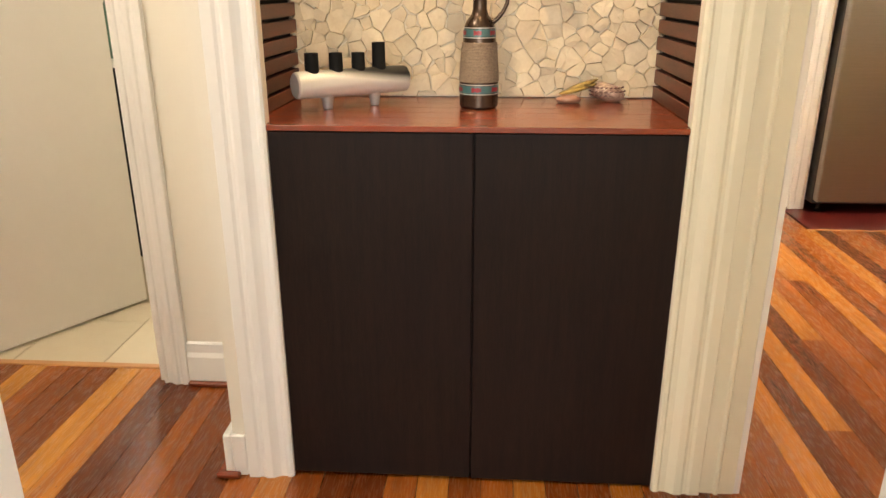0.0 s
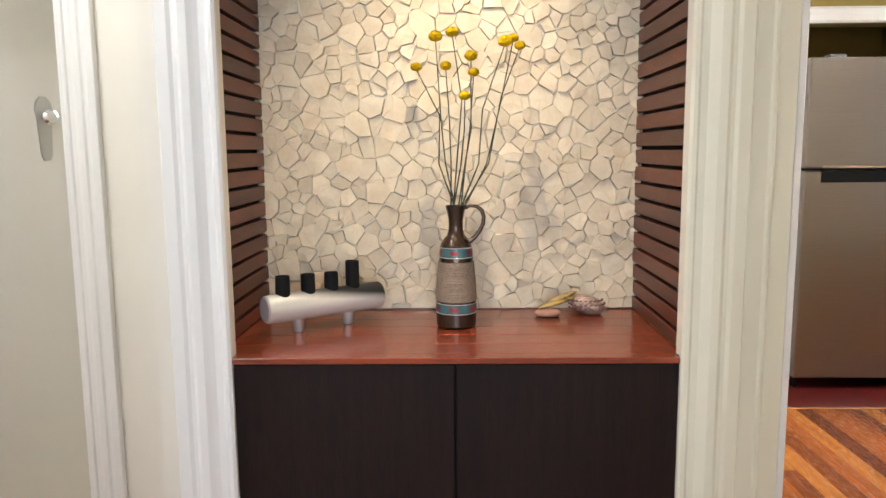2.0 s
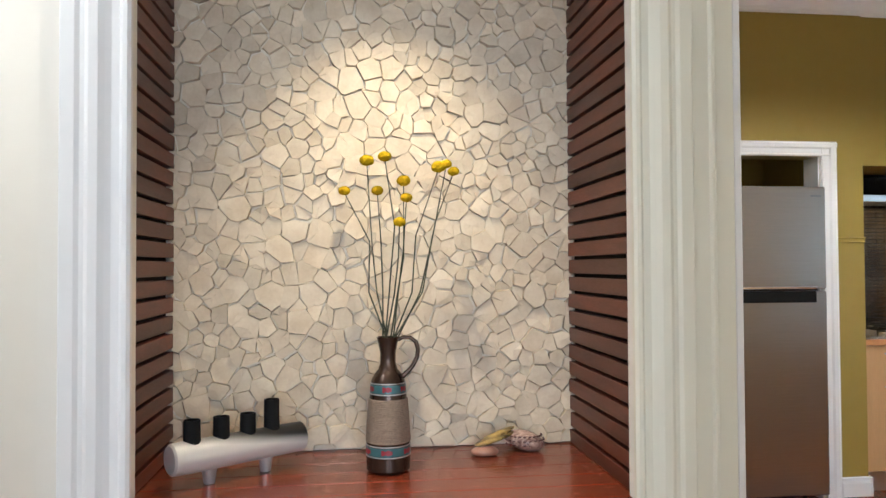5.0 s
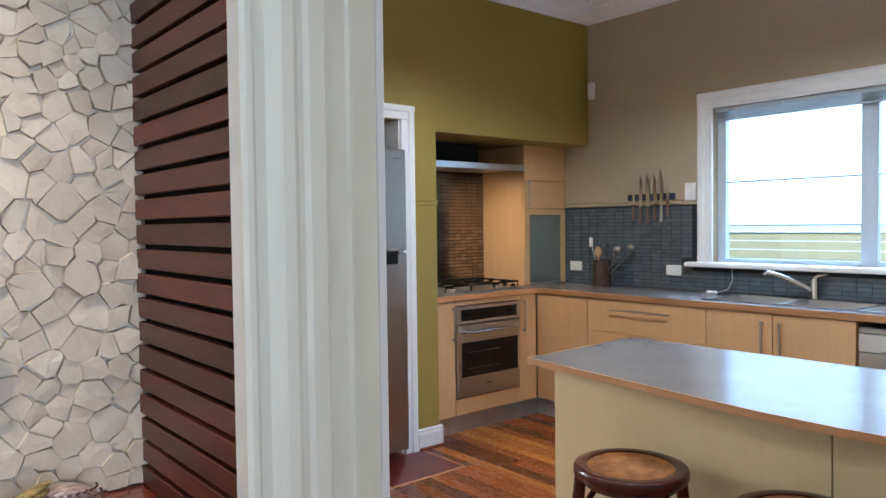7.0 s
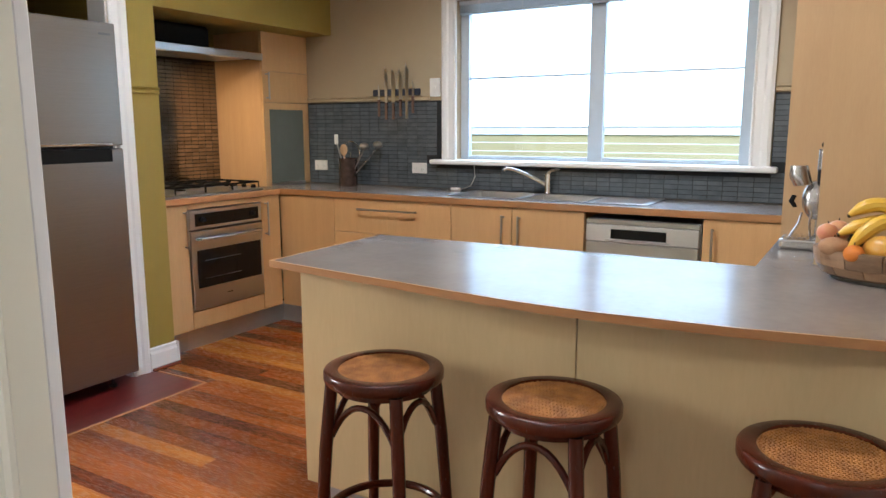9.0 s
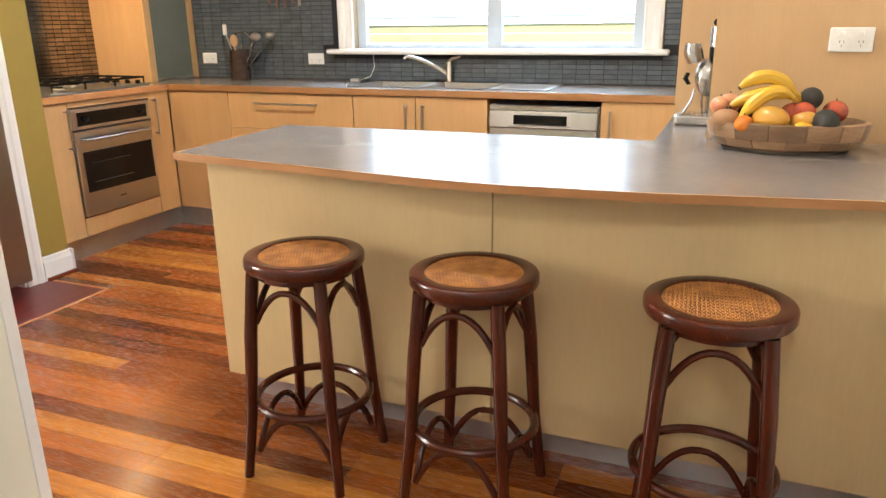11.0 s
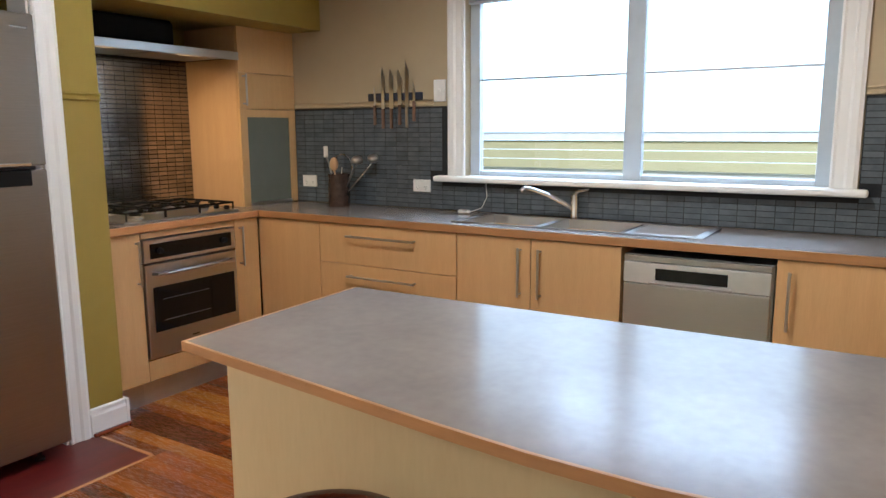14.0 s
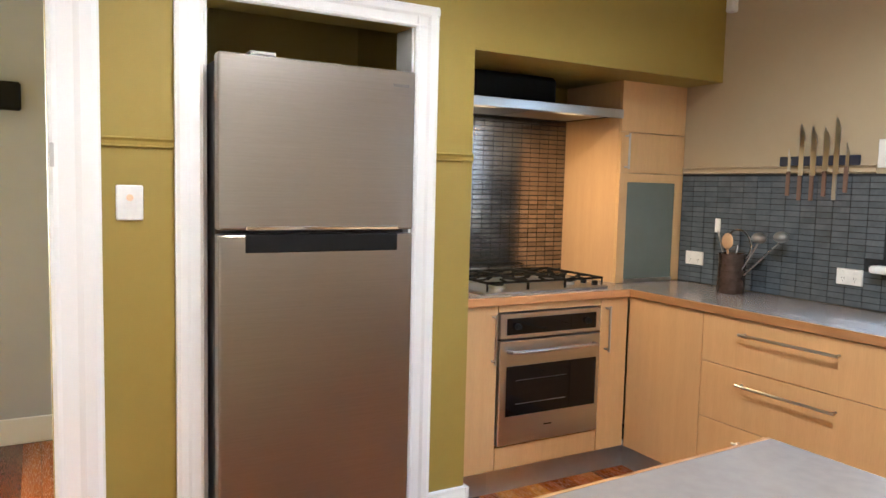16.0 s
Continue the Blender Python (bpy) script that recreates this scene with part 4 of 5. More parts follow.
structure("architrave_bathroom", extrude(D, (-1.038, 2.4595, 0), (-1.038, 2.4595, 2.25), (1, 0, 0), (0, -1, 0)), WHITE, "moulded white door architrave")
structure("architrave_bathroom", extrude(D, (-1.78, 2.4595, 0), (-1.78, 2.4595, 2.25), (-1, 0, 0), (0, -1, 0)), WHITE, "moulded white door architrave")
structure("architrave_bathroom", extrude(D, (-1.78, 2.4595, 2.16), (-1.038, 2.4595, 2.16), (0, 0, 1), (0, -1, 0)), WHITE, "moulded white door architrave")
structure("door_lining", box(-1.055, -1.0405, 2.462, 2.558, 0, 2.16), WHITE, "white door lining")
structure("threshold", box(-1.78, -1.041, 2.535, 2.565, -0.01, 0.004, 0.003), STRIP, "light timber threshold")

bd = thing("door_1", -1.72, 2.575, 0.0, "off-white flush bathroom door standing open with a chrome knob", "door")
dv = Vector((-1.392 + 1.72, 3.09 - 2.575, 0)).normalized()
nv = Vector((dv.y, -dv.x, 0))
P0, P1 = Vector((-1.72, 2.575, 0)), Vector((-1.392, 3.09, 0))
bm = prism([(P0.x, P0.y), (P1.x, P1.y), (P1.x - nv.x * 0.036, P1.y - nv.y * 0.036), (P0.x - nv.x * 0.036, P0.y - nv.y * 0.036)], 0.012, 2.145, 0.001)
part("leaf", bm, DOORW, bd)
pc = P1 - dv * 0.065
plate = bmesh.new()
ring_ = []
for hz, hw in ((1.35, 0.010), (1.362, 0.018), (1.38, 0.021), (1.50, 0.027), (1.525, 0.032), (1.55, 0.026), (1.568, 0.010)):
    ring_.append((hw, hz))
outl = [(hw, hz) for hw, hz in ring_] + [(-hw, hz) for hw, hz in ring_[::-1]]
f0 = [plate.verts.new(pc + dv * a + nv * 0.001 + Vector((0, 0, b))) for a, b in outl]
f1 = [plate.verts.new(pc + dv * a * 0.93 + nv * 0.005 + Vector((0, 0, b))) for a, b in outl]
plate.faces.new(f1)
for i in range(len(f0)):
    plate.faces.new((f0[i], f0[(i + 1) % len(f0)], f1[(i + 1) % len(f0)], f1[i]))
part("knob_plate", plate, STEEL, bd, "aged metal scalloped back plate")
kc = pc + Vector((0, 0, 1.497))
part("knob", tube([kc + nv * 0.004, kc + nv * 0.02, kc + nv * 0.026, kc + nv * 0.034, kc + nv * 0.046, kc + nv * 0.056, kc + nv * 0.058], [0.012, 0.009, 0.012, 0.024, 0.027, 0.018, 0.004], 20), CHROME, bd, "chrome round knob", smooth=True)

vn = thing("bathroom_cabinet", -1.7, 3.9, 0.0, "black bathroom cabinet with a white top behind the open door", "cabinet")
part("body", box(-2.05, -1.30, 3.62, 4.1, 0.0, 0.90), BLACK, vn)
part("top", box(-2.06, -1.29, 3.61, 4.11, 0.9005, 0.93, 0.003), PLASTIC, vn, "white top")
gb = thing("green_bottle", -1.70, 3.78, 0.93, "bright green plastic bottle on the bathroom cabinet", "bottle")
part("bottle", turned([(0, 0.93), (0.05, 0.93), (0.055, 0.96), (0.055, 1.16), (0.03, 1.22), (0.016, 1.25), (0, 1.25)], -1.70, 3.78, 20), surface("dark_green_plastic", (0.01, 0.10, 0.05), rough=0.35), gb, smooth=True)
part("cap", turned([(0, 1.25), (0.03, 1.25), (0.035, 1.30), (0.02, 1.36), (0, 1.36)], -1.70, 3.78, 20), surface("bright_green_plastic", (0.06, 0.45, 0.03), rough=0.35), gb, "bright green cap", smooth=True)

# ---- trims in the kitchen ----
AR = [(0, 0), (0, 0.012), (0.008, 0.017), (0.018, 0.012), (0.05, 0.013), (0.062, 0.02), (0.085, 0.022), (0.095, 0.016), (0.10, 0.016), (0.10, 0)]
structure("architrave_fridge", extrude(AR, (2.685, FY - 0.0005, 0), (2.685, FY - 0.0005, 2.13), (1, 0, 0), (0, -1, 0)), WHITE, "white moulded architrave round the fridge recess")
structure("architrave_fridge", extrude(AR, (1.8795, FY - 0.0005, 0), (1.8795, FY - 0.0005, 2.13), (-1, 0, 0), (0, -1, 0)), WHITE, "white moulded architrave round the fridge recess")
structure("architrave_fridge", extrude([(a * 0.87, b + 0.001) for a, b in AR], (1.779, FY - 0.0005, 2.045), (2.786, FY - 0.0005, 2.045), (0, 0, 1), (0, -1, 0)), WHITE, "white moulded architrave round the fridge recess")
structure("recess_lining", box(2.673, 2.6835, FY + 0.0005, FY + 0.139, 0, 2.043), WHITE, "white lining of the fridge recess")
structure("recess_lining", box(1.8805, 1.888, FY + 0.0005, FY + 0.139, 0, 2.043), WHITE, "white lining of the fridge recess")
W2 = [(a * 1.5, b) for a, b in AR]
structure("architrave_doorway", extrude(W2, (1.402, FY - 0.0005, 0), (1.402, FY - 0.0005, 2.17), (1, 0, 0), (0, -1, 0)), WHITE, "white moulded doorway architrave")
structure("architrave_doorway", extrude(W2, (0.75, FY - 0.0005, 2.06), (1.402, FY - 0.0005, 2.06), (0, 0, 1), (0, -1, 0)), WHITE, "white moulded doorway architrave")
stp = thing("strike_plate", 1.41, 4.652, 1.50, "small worn metal strike plate on the doorway trim", "strike plate")
part("plate", box(1.406, 1.418, FY - 0.022, FY - 0.0185, 1.455, 1.53, 0.001), STEEL, stp)
SK = [(0, 0), (0, 0.02), (0.095, 0.02), (0.11, 0.014), (0.125, 0.014), (0.13, 0.0)]
for x0, x1 in ((1.553, 1.7785), (2.7865, 2.9655)):
    structure("skirting", extrude(SK, (x0, FY - 0.0005, 0), (x1, FY - 0.0005, 0), (0, 0, 1), (0, -1, 0)), WHITE, "white moulded skirting")
    structure("floor_bead", box(x0, x1 + (0.01 if x1 > 2 else 0), FY - 0.041, FY - 0.021, 0.0, 0.018, 0.005), JARRAH, "dark timber bead")
structure("skirting", box(2.9655, 2.984, FY - 0.02, FY + 0.07, 0, 0.128, 0.003), WHITE, "white skirting return")
structure("skirting_far_room", box(0.3, 2.8, 6.43, 6.4495, 0, 0.14, 0.004), WHITE, "white skirting")
PR = [(0, 0), (0, 0.007), (0.004, 0.012), (0.010, 0.007), (0.022, 0.008), (0.030, 0.016), (0.036, 0.010), (0.036, 0)]
for x0, x1 in ((1.5535, 1.7785), (2.7865, 2.9648)):
    structure("dado_rail", extrude(PR, (x0, FY - 0.0005, 1.526), (x1, FY - 0.0005, 1.526), (0, 0, 1), (0, -1, 0)), OLIVE, "olive painted dado rail")
for y0, y1 in ((3.862, 4.918), (1.575, 1.738)):
    structure("dado_rail", extrude(PR, (WX - 0.0005, y0, 1.5245), (WX - 0.0005, y1, 1.5245), (0, 0, 1), (-1, 0, 0)), TAUPE, "taupe painted dado rail")
CO = [(0, 0), (0.0, 0.012), (-0.012, 0.018), (-0.02, 0.018), (-0.03, 0.03), (-0.06, 0.048), (-0.085, 0.07), (-0.10, 0.10), (-0.115, 0.105), (-0.125, 0.12), (-0.145, 0.125), (-0.145, 0)]
CZ = 2.905
CO2 = [(-a, b) for a, b in CO]
structure("cornice", extrude(CO2, (0.70, FY - 0.0005, CZ), (2.966, FY - 0.0005, CZ), (0, 0, 1), (0, -1, 0)), CEIL, "white moulded plaster cornice")
structure("cornice", extrude(CO2, (2.9665, FY + 0.0195, CZ), (WX - 0.001, FY + 0.0195, CZ), (0, 0, 1), (0, -1, 0)), CEIL, "white moulded plaster cornice")
structure("cornice", extrude(CO2, (WX - 0.0005, 1.575, CZ), (WX - 0.0005, FY + 0.019, CZ), (0, 0, 1), (-1, 0, 0)), CEIL, "white moulded plaster cornice")

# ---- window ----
# white paint greyed towards blue: the backlit shade is put into the colour
FR = surface("shaded_window_white", (0.50, 0.56, 0.61), rough=0.3, scale=3)
win = tagged(new("window_1"), "white two-pane kitchen window with moulded architrave and raised blind", "window")
win.location = (WX, 2.75, 1.13)
y0, y1, z0, z1 = WY0, WY1, WZ0, WZ1
WA = [(a * 1.06, b) for a, b in AR]
part("architrave", extrude(WA, (WX - 0.0005, y0, 1.137), (WX - 0.0005, y0, 2.25), (0, -1, 0), (-1, 0, 0)), WHITE, win)
part("architrave", extrude(WA, (WX - 0.0005, y1, 1.137), (WX - 0.0005, y1, 2.25), (0, 1, 0), (-1, 0, 0)), WHITE, win)
part("architrave", extrude(WA, (WX - 0.0015, y0 - 0.106, z1), (WX - 0.0015, y1 + 0.106, z1), (0, 0, 1), (-1, 0, 0)), WHITE, win)
part("window_sill", box(WX - 0.075, WX - 0.0005, 1.70, 3.828, 1.104, 1.1365, 0.012, seg=3), WHITE, win, "thick rounded white sill")
part("window_sill", box(WX, WX + 0.06, y0 + 0.001, y1 - 0.001, 1.1305, 1.137), WHITE, win)
fx_a, fx_b = WX + 0.055, WX + 0.10
MY0, MY1 = 2.685, 2.775
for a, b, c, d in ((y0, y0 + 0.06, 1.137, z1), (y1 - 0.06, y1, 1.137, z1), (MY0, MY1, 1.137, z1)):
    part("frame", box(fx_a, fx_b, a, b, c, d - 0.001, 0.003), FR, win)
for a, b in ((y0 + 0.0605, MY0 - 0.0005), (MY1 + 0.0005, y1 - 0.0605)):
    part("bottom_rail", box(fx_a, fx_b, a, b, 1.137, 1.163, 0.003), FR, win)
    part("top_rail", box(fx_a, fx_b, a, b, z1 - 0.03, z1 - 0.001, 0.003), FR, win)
    g = part("pane", box(fx_a + 0.02, fx_a + 0.024, a, b, 1.1635, z1 - 0.0305), glass, win)
    g.visible_shadow = False
    part("glazing_bar", box(fx_a + 0.012, fx_a + 0.019, a, b, 1.655, 1.665), KICK, win, "thin dark horizontal bar")
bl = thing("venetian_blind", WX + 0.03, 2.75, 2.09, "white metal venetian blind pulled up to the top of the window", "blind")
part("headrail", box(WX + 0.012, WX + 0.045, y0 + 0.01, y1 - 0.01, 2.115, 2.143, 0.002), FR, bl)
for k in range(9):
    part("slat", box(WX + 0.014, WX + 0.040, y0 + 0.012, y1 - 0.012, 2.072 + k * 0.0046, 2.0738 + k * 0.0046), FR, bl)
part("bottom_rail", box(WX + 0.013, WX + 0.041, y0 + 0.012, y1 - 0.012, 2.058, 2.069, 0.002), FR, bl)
for yy in (2.0, 2.6, 3.2, 3.5):
    part("cord", tube([(WX + 0.010, yy, 2.14), (WX + 0.010, yy, 2.055)], 0.0016, 6), PLASTIC, bl)

# ---- outside ----
nb = thing("neighbouring_house", 9.2, 3.0, -0.6, "pale neighbouring house with a band of olive weatherboards", "house")
part("base_wall", box(9.02, 9.3, -6, 14, -0.6, 0.93), RENDER_W, nb)
for k in range(3):
    part("weatherboard", box(8.97 + 0.006 * k, 9.01, -6, 14, 0.935 + k * 0.11, 1.04 + k * 0.11, 0.004), WEATHER, nb)
part("rail", box(8.94, 9.01, -6, 14, 1.268, 1.345), RENDER_W, nb)
part("coping", box(8.93, 9.3, -6, 14, 1.3455, 1.36, 0.003), FR, nb)
structure("backdrop_sky", box(30.0, 30.1, -60, 60, -0.6, 45), glow("bright_hazy_sky", (0.70, 0.86, 1.0), 1.9), "blank bright hazy sky beyond the window")

# ---- cooktop ----
ck = thing("gas_cooktop", 3.47, 5.05, BT, "stainless gas cooktop with black cast iron trivets", "cooktop")
part("tray", box(3.12, 3.86, 4.79, 5.27, BT + 0.0005, BT + 0.012, 0.005), STEEL, ck)
spots = ((3.27, 4.91, 0.042), (3.27, 5.14, 0.034), (3.49, 5.04, 0.055), (3.70, 4.91, 0.030), (3.70, 5.14, 0.042))
for x, y, r in spots:
    bn_ = part("burner", turned([(0, BT + 0.012), (r, BT + 0.012), (r, BT + 0.022), (r * 0.9, BT + 0.026), (0, BT + 0.026)], x, y, 24), STEEL, ck, smooth=True)
    part("burner_cap", turned([(0, BT + 0.026), (r * 0.75, BT + 0.026), (r * 0.75, BT + 0.031), (r * 0.6, BT + 0.034), (0, BT + 0.034)], x, y, 24), IRON, bn_, "black burner cap", smooth=True)
for x0, x1 in ((3.15, 3.375), (3.38, 3.595), (3.60, 3.83)):
    tv = bmesh.new()
    zt = BT + 0.052
    tube([(x0, 4.81, zt), (x1, 4.81, zt), (x1, 5.25, zt), (x0, 5.25, zt)], 0.0065, 6, bm=tv, closed=True)
    xm = (x0 + x1) / 2
    for yy in (4.91, 5.04, 5.14):
        tube([(x0, yy, zt), (x0 + 0.075, yy, zt + 0.006)], 0.006, 6, bm=tv)
        tube([(x1, yy, zt), (x1 - 0.075, yy, zt + 0.006)], 0.006, 6, bm=tv)
    for ya, yb in ((4.81, 4.875), (5.25, 5.175), (4.99, 4.95), (5.06, 5.10)):
        tube([(xm, ya, zt), (xm, yb, zt + 0.006)], 0.006, 6, bm=tv)
    for cx, cy in ((x0, 4.81), (x1, 4.81), (x0, 5.25), (x1, 5.25)):
        tube([(cx, cy, BT + 0.012), (cx, cy, zt + 0.004)], 0.005, 6, bm=tv)
    part("trivet", tv, IRON, ck, "black cast iron trivet")
for k in range(5):
    part("knob", turned([(0, BT + 0.012), (0.016, BT + 0.012), (0.014, BT + 0.034), (0, BT + 0.034)], 3.81, 4.84 + 0.085 * k, 18), BLACK, ck, smooth=True)

# ---- sink and tap ----
sk = thing("sink", 4.22, 2.85, BT, "stainless steel double sink with a ribbed drainer", "sink")
fl_ = box(4.03, 4.41, 2.26, 2.60, BT + 0.0005, BT + 0.005)
box(4.03, 4.41, 3.44, 3.47, BT + 0.0005, BT + 0.005, bm=fl_)
box(4.03, 4.055, 2.60, 3.44, BT + 0.0005, BT + 0.005, bm=fl_)
box(4.385, 4.41, 2.60, 3.44, BT + 0.0005, BT + 0.005, bm=fl_)
box(4.055, 4.385, 2.995, 3.03, BT + 0.0005, BT + 0.005, bm=fl_)
part("rim", fl_, STEEL, sk)
part("rim_edge", tube([(4.03, 2.26, BT + 0.004), (4.41, 2.26, BT + 0.004), (4.41, 3.47, BT + 0.004), (4.03, 3.47, BT + 0.004)], 0.0035, 6, closed=True), CHROME, sk)
for a, b in ((2.625, 2.99), (3.035, 3.415)):
    bw = bmesh.new()
    r0 = [bw.verts.new(q) for q in ((4.055, a - 0.002, BT + 0.004), (4.385, a - 0.002, BT + 0.004), (4.385, b + 0.002, BT + 0.004), (4.055, b + 0.002, BT + 0.004))]
    r1 = [bw.verts.new(q) for q in ((4.07, a + 0.015, BT - 0.14), (4.37, a + 0.015, BT - 0.14), (4.37, b - 0.015, BT - 0.14), (4.07, b - 0.015, BT - 0.14))]
    for i in range(4):
        bw.faces.new((r0[i], r0[(i + 1) % 4], r1[(i + 1) % 4], r1[i]))
    bw.faces.new(r1)
    part("bowl", bw, STEEL, sk, "steel bowl")
for k in range(11):
    part("drainer_rib", tube([(4.09 + k * 0.026, 2.30, BT + 0.005), (4.09 + k * 0.026, 2.57, BT + 0.005)], 0.004, 6), STEEL, sk)
tp = thing("tap", 4.42, 2.98, BT, "chrome mixer tap with a long slanting spout", "tap")
part("body", turned([(0, BT + 0.005), (0.026, BT + 0.005), (0.024, BT + 0.012), (0.021, BT + 0.02), (0.021, BT + 0.11), (0.018, BT + 0.125), (0, BT + 0.13)], 4.425, 2.98, 24), CHROME, tp, smooth=True)
part("spout", tube([(4.425, 2.98, BT + 0.05), (4.40, 3.03, BT + 0.085), (4.36, 3.10, BT + 0.125), (4.32, 3.17, BT + 0.155), (4.30, 3.20, BT + 0.160), (4.288, 3.215, BT + 0.145)], [0.014, 0.012, 0.0105, 0.0105, 0.011, 0.011], 14), CHROME, tp, smooth=True)
part("lever", tube([(4.425, 2.98, BT + 0.125), (4.42, 2.955, BT + 0.145), (4.41, 2.90, BT + 0.155)], [0.012, 0.009, 0.006], 12), CHROME, tp, smooth=True)
pg = thing("plug", 4.40, 3.60, BT, "white sink plug with a thin cord by the window sill", "plug")
part("disc", box(4.37, 4.40, 3.57, 3.64, BT + 0.0005, BT + 0.02, 0.006), PLASTIC, pg)
part("cord", tube([(4.39, 3.57, BT + 0.01), (4.43, 3.52, BT + 0.03), (4.455, 3.50, BT + 0.09), (4.46, 3.51, 1.09), (4.464, 3.51, 1.104)], 0.002, 6), PLASTIC, pg)

# ---- canister, knives, sockets ----
BROWN = surface("brown_crackle_glaze", (0.035, 0.02, 0.016), (0.07, 0.042, 0.032), 0.25, scale=30, coat=0.4)
WOODL = surface("pale_spoon_wood", (0.50, 0.32, 0.17), rough=0.55, scale=10)
cn = thing("utensil_jar", 4.34, 4.45, BT, "tall brown glazed jar on the bench corner", "jar")
part("jar", turned([(0, BT + 0.001), (0.063, BT + 0.001), (0.066, BT + 0.01), (0.063, BT + 0.175), (0.067, BT + 0.195), (0.060, BT + 0.195), (0.058, BT + 0.02), (0, BT + 0.02)], 4.34, 4.45, 32), BROWN, cn, smooth=True)
for k in range(4):
    part("groove_ring", tube([(4.34 + 0.065 * math.cos(i * math.pi / 12), 4.45 + 0.065 * math.sin(i * math.pi / 12), BT + 0.05 + 0.03 * k) for i in range(24)], 0.0012, 5, closed=True), BROWN, cn)


def utensil(name, label, tip, mat, head):
    u = thing(name, 4.34, 4.45, BT + 0.03, label, name.replace("_", " "))
    base = Vector((4.34, 4.45, BT + 0.03))
    tip = Vector(tip)
    part("handle", tube([base, tip], 0.005, 8), mat, u, smooth=True)
    head(u, tip, (tip - base).normalized())


def ladle_head(u, t, d):
    part("bowl", ellipsoid(t.x, t.y, t.z + 0.02, 0.034, 0.034, 0.026), STEEL, u, smooth=True)


def spoon_head(u, t, d):
    part("blade", ellipsoid(t.x, t.y, t.z + 0.025, 0.012, 0.032, 0.04), WOODL, u, smooth=True)


def spatula_head(u, t, d):
    part("blade", box(t.x - 0.004, t.x + 0.004, t.y - 0.012, t.y + 0.022, t.z - 0.01, t.z + 0.06, 0.004), PLASTIC, u)


def loop_head(u, t, d):
    part("wire", tube([(t.x, t.y + 0.075 * math.cos(a), t.z + 0.075 * math.sin(a)) for a in np.linspace(0, 2 * math.pi, 24, endpoint=False)], 0.005, 6, closed=True), CHROME, u, smooth=True)


utensil("ladle", "steel ladle standing in the brown jar", (4.33, 4.30, BT + 0.26), CHROME, ladle_head)
utensil("serving_spoon", "steel serving spoon standing in the brown jar", (4.38, 4.22, BT + 0.27), CHROME, ladle_head)
utensil("wooden_spoon", "pale wooden spoon standing in the brown jar", (4.31, 4.46, BT + 0.23), WOODL, spoon_head)
utensil("spatula", "white plastic spatula standing in the brown jar", (4.36, 4.56, BT + 0.30), STEEL, spatula_head)
utensil("whisk", "wire whisk standing in the brown jar", (4.35, 4.43, BT + 0.235), CHROME, loop_head)

kr = thing("knife_rack", WX - 0.02, 4.12, 1.58, "dark magnetic knife rail on the wall above the tiles", "knife rack")
part("rail", box(WX - 0.022, WX - 0.0135, 3.925, 4.315, 1.560, 1.604, 0.003), surface("dark_blue_rail", (0.02, 0.028, 0.05), rough=0.4), kr)
part("bracket", box(WX - 0.0135, WX - 0.001, 3.95, 4.29, 1.565, 1.598), BLACK, kr)
kh = surface("knife_handle_brown", (0.16, 0.09, 0.06), rough=0.5)
for k, (yy, top, bot, w, mt) in enumerate(((4.26, 1.64, 1.42, 0.012, kh), (4.20, 1.755, 1.40, 0.019, kh), (4.14, 1.74, 1.40, 0.024, kh), (4.08, 1.735, 1.42, 0.022, kh), (4.03, 1.775, 1.405, 0.02, STEEL), (3.98, 1.66, 1.44, 0.013, kh))):
    kn = thing("kitchen_knife", WX - 0.026, yy, 1.58, "kitchen knife hanging blade up on the magnetic rail" if mt is kh else "all-steel kitchen knife hanging blade up on the rail", "knife", "knives on the rail")
    split = bot + 0.115
    b = bmesh.new()
    xk = WX - 0.0235
    f0 = [b.verts.new((xk, yy + a, c)) for a, c in ((-w * 0.6, split), (-w * 0.6, top - 0.05), (w * 0.45, top), (w * 0.65, top - 0.02), (w * 0.65, split))]
    f1 = [b.verts.new((xk - 0.002, v.co.y, v.co.z)) for v in f0]
    b.faces.new(f0[::-1])
    b.faces.new(f1)
    for i in range(5):
        b.faces.new((f0[i], f0[(i + 1) % 5], f1[(i + 1) % 5], f1[i]))
    part("blade", b, STEEL, kn, "steel blade")
    part("handle", box(xk - 0.009, xk + 0.001, yy - 0.010, yy + 0.010, bot, split, 0.004, seg=2), mt, kn)


def socket_x(x, yc, zc, w=0.118, h=0.072, group="", face=-1, switches=2):
    s = thing("wall_socket", x, yc, zc, "white double wall socket with two rocker switches", "power socket", "wall sockets")
    part("plate", box(x - 0.011, x - 0.0005, yc - w / 2, yc + w / 2, zc - h / 2, zc + h / 2, 0.003), PLASTIC, s)
    for o in (-0.027, 0.027):
        part("switch", box(x - 0.015, x - 0.011, yc + o - 0.007, yc + o + 0.007, zc + 0.012, zc + 0.026, 0.002), PLASTIC, s)
        for dy, dz, tlt in ((-0.006, 0.0, 0.4), (0.006, 0.0, -0.4), (0.0, -0.012, 0)):
            part("slot", tube([(x - 0.0113, yc + o + dy - 0.0025 * tlt, zc - 0.006 + dz - 0.0035), (x - 0.0113, yc + o + dy + 0.0025 * tlt, zc - 0.006 + dz + 0.0035)], 0.0011, 4), BLACK, s)


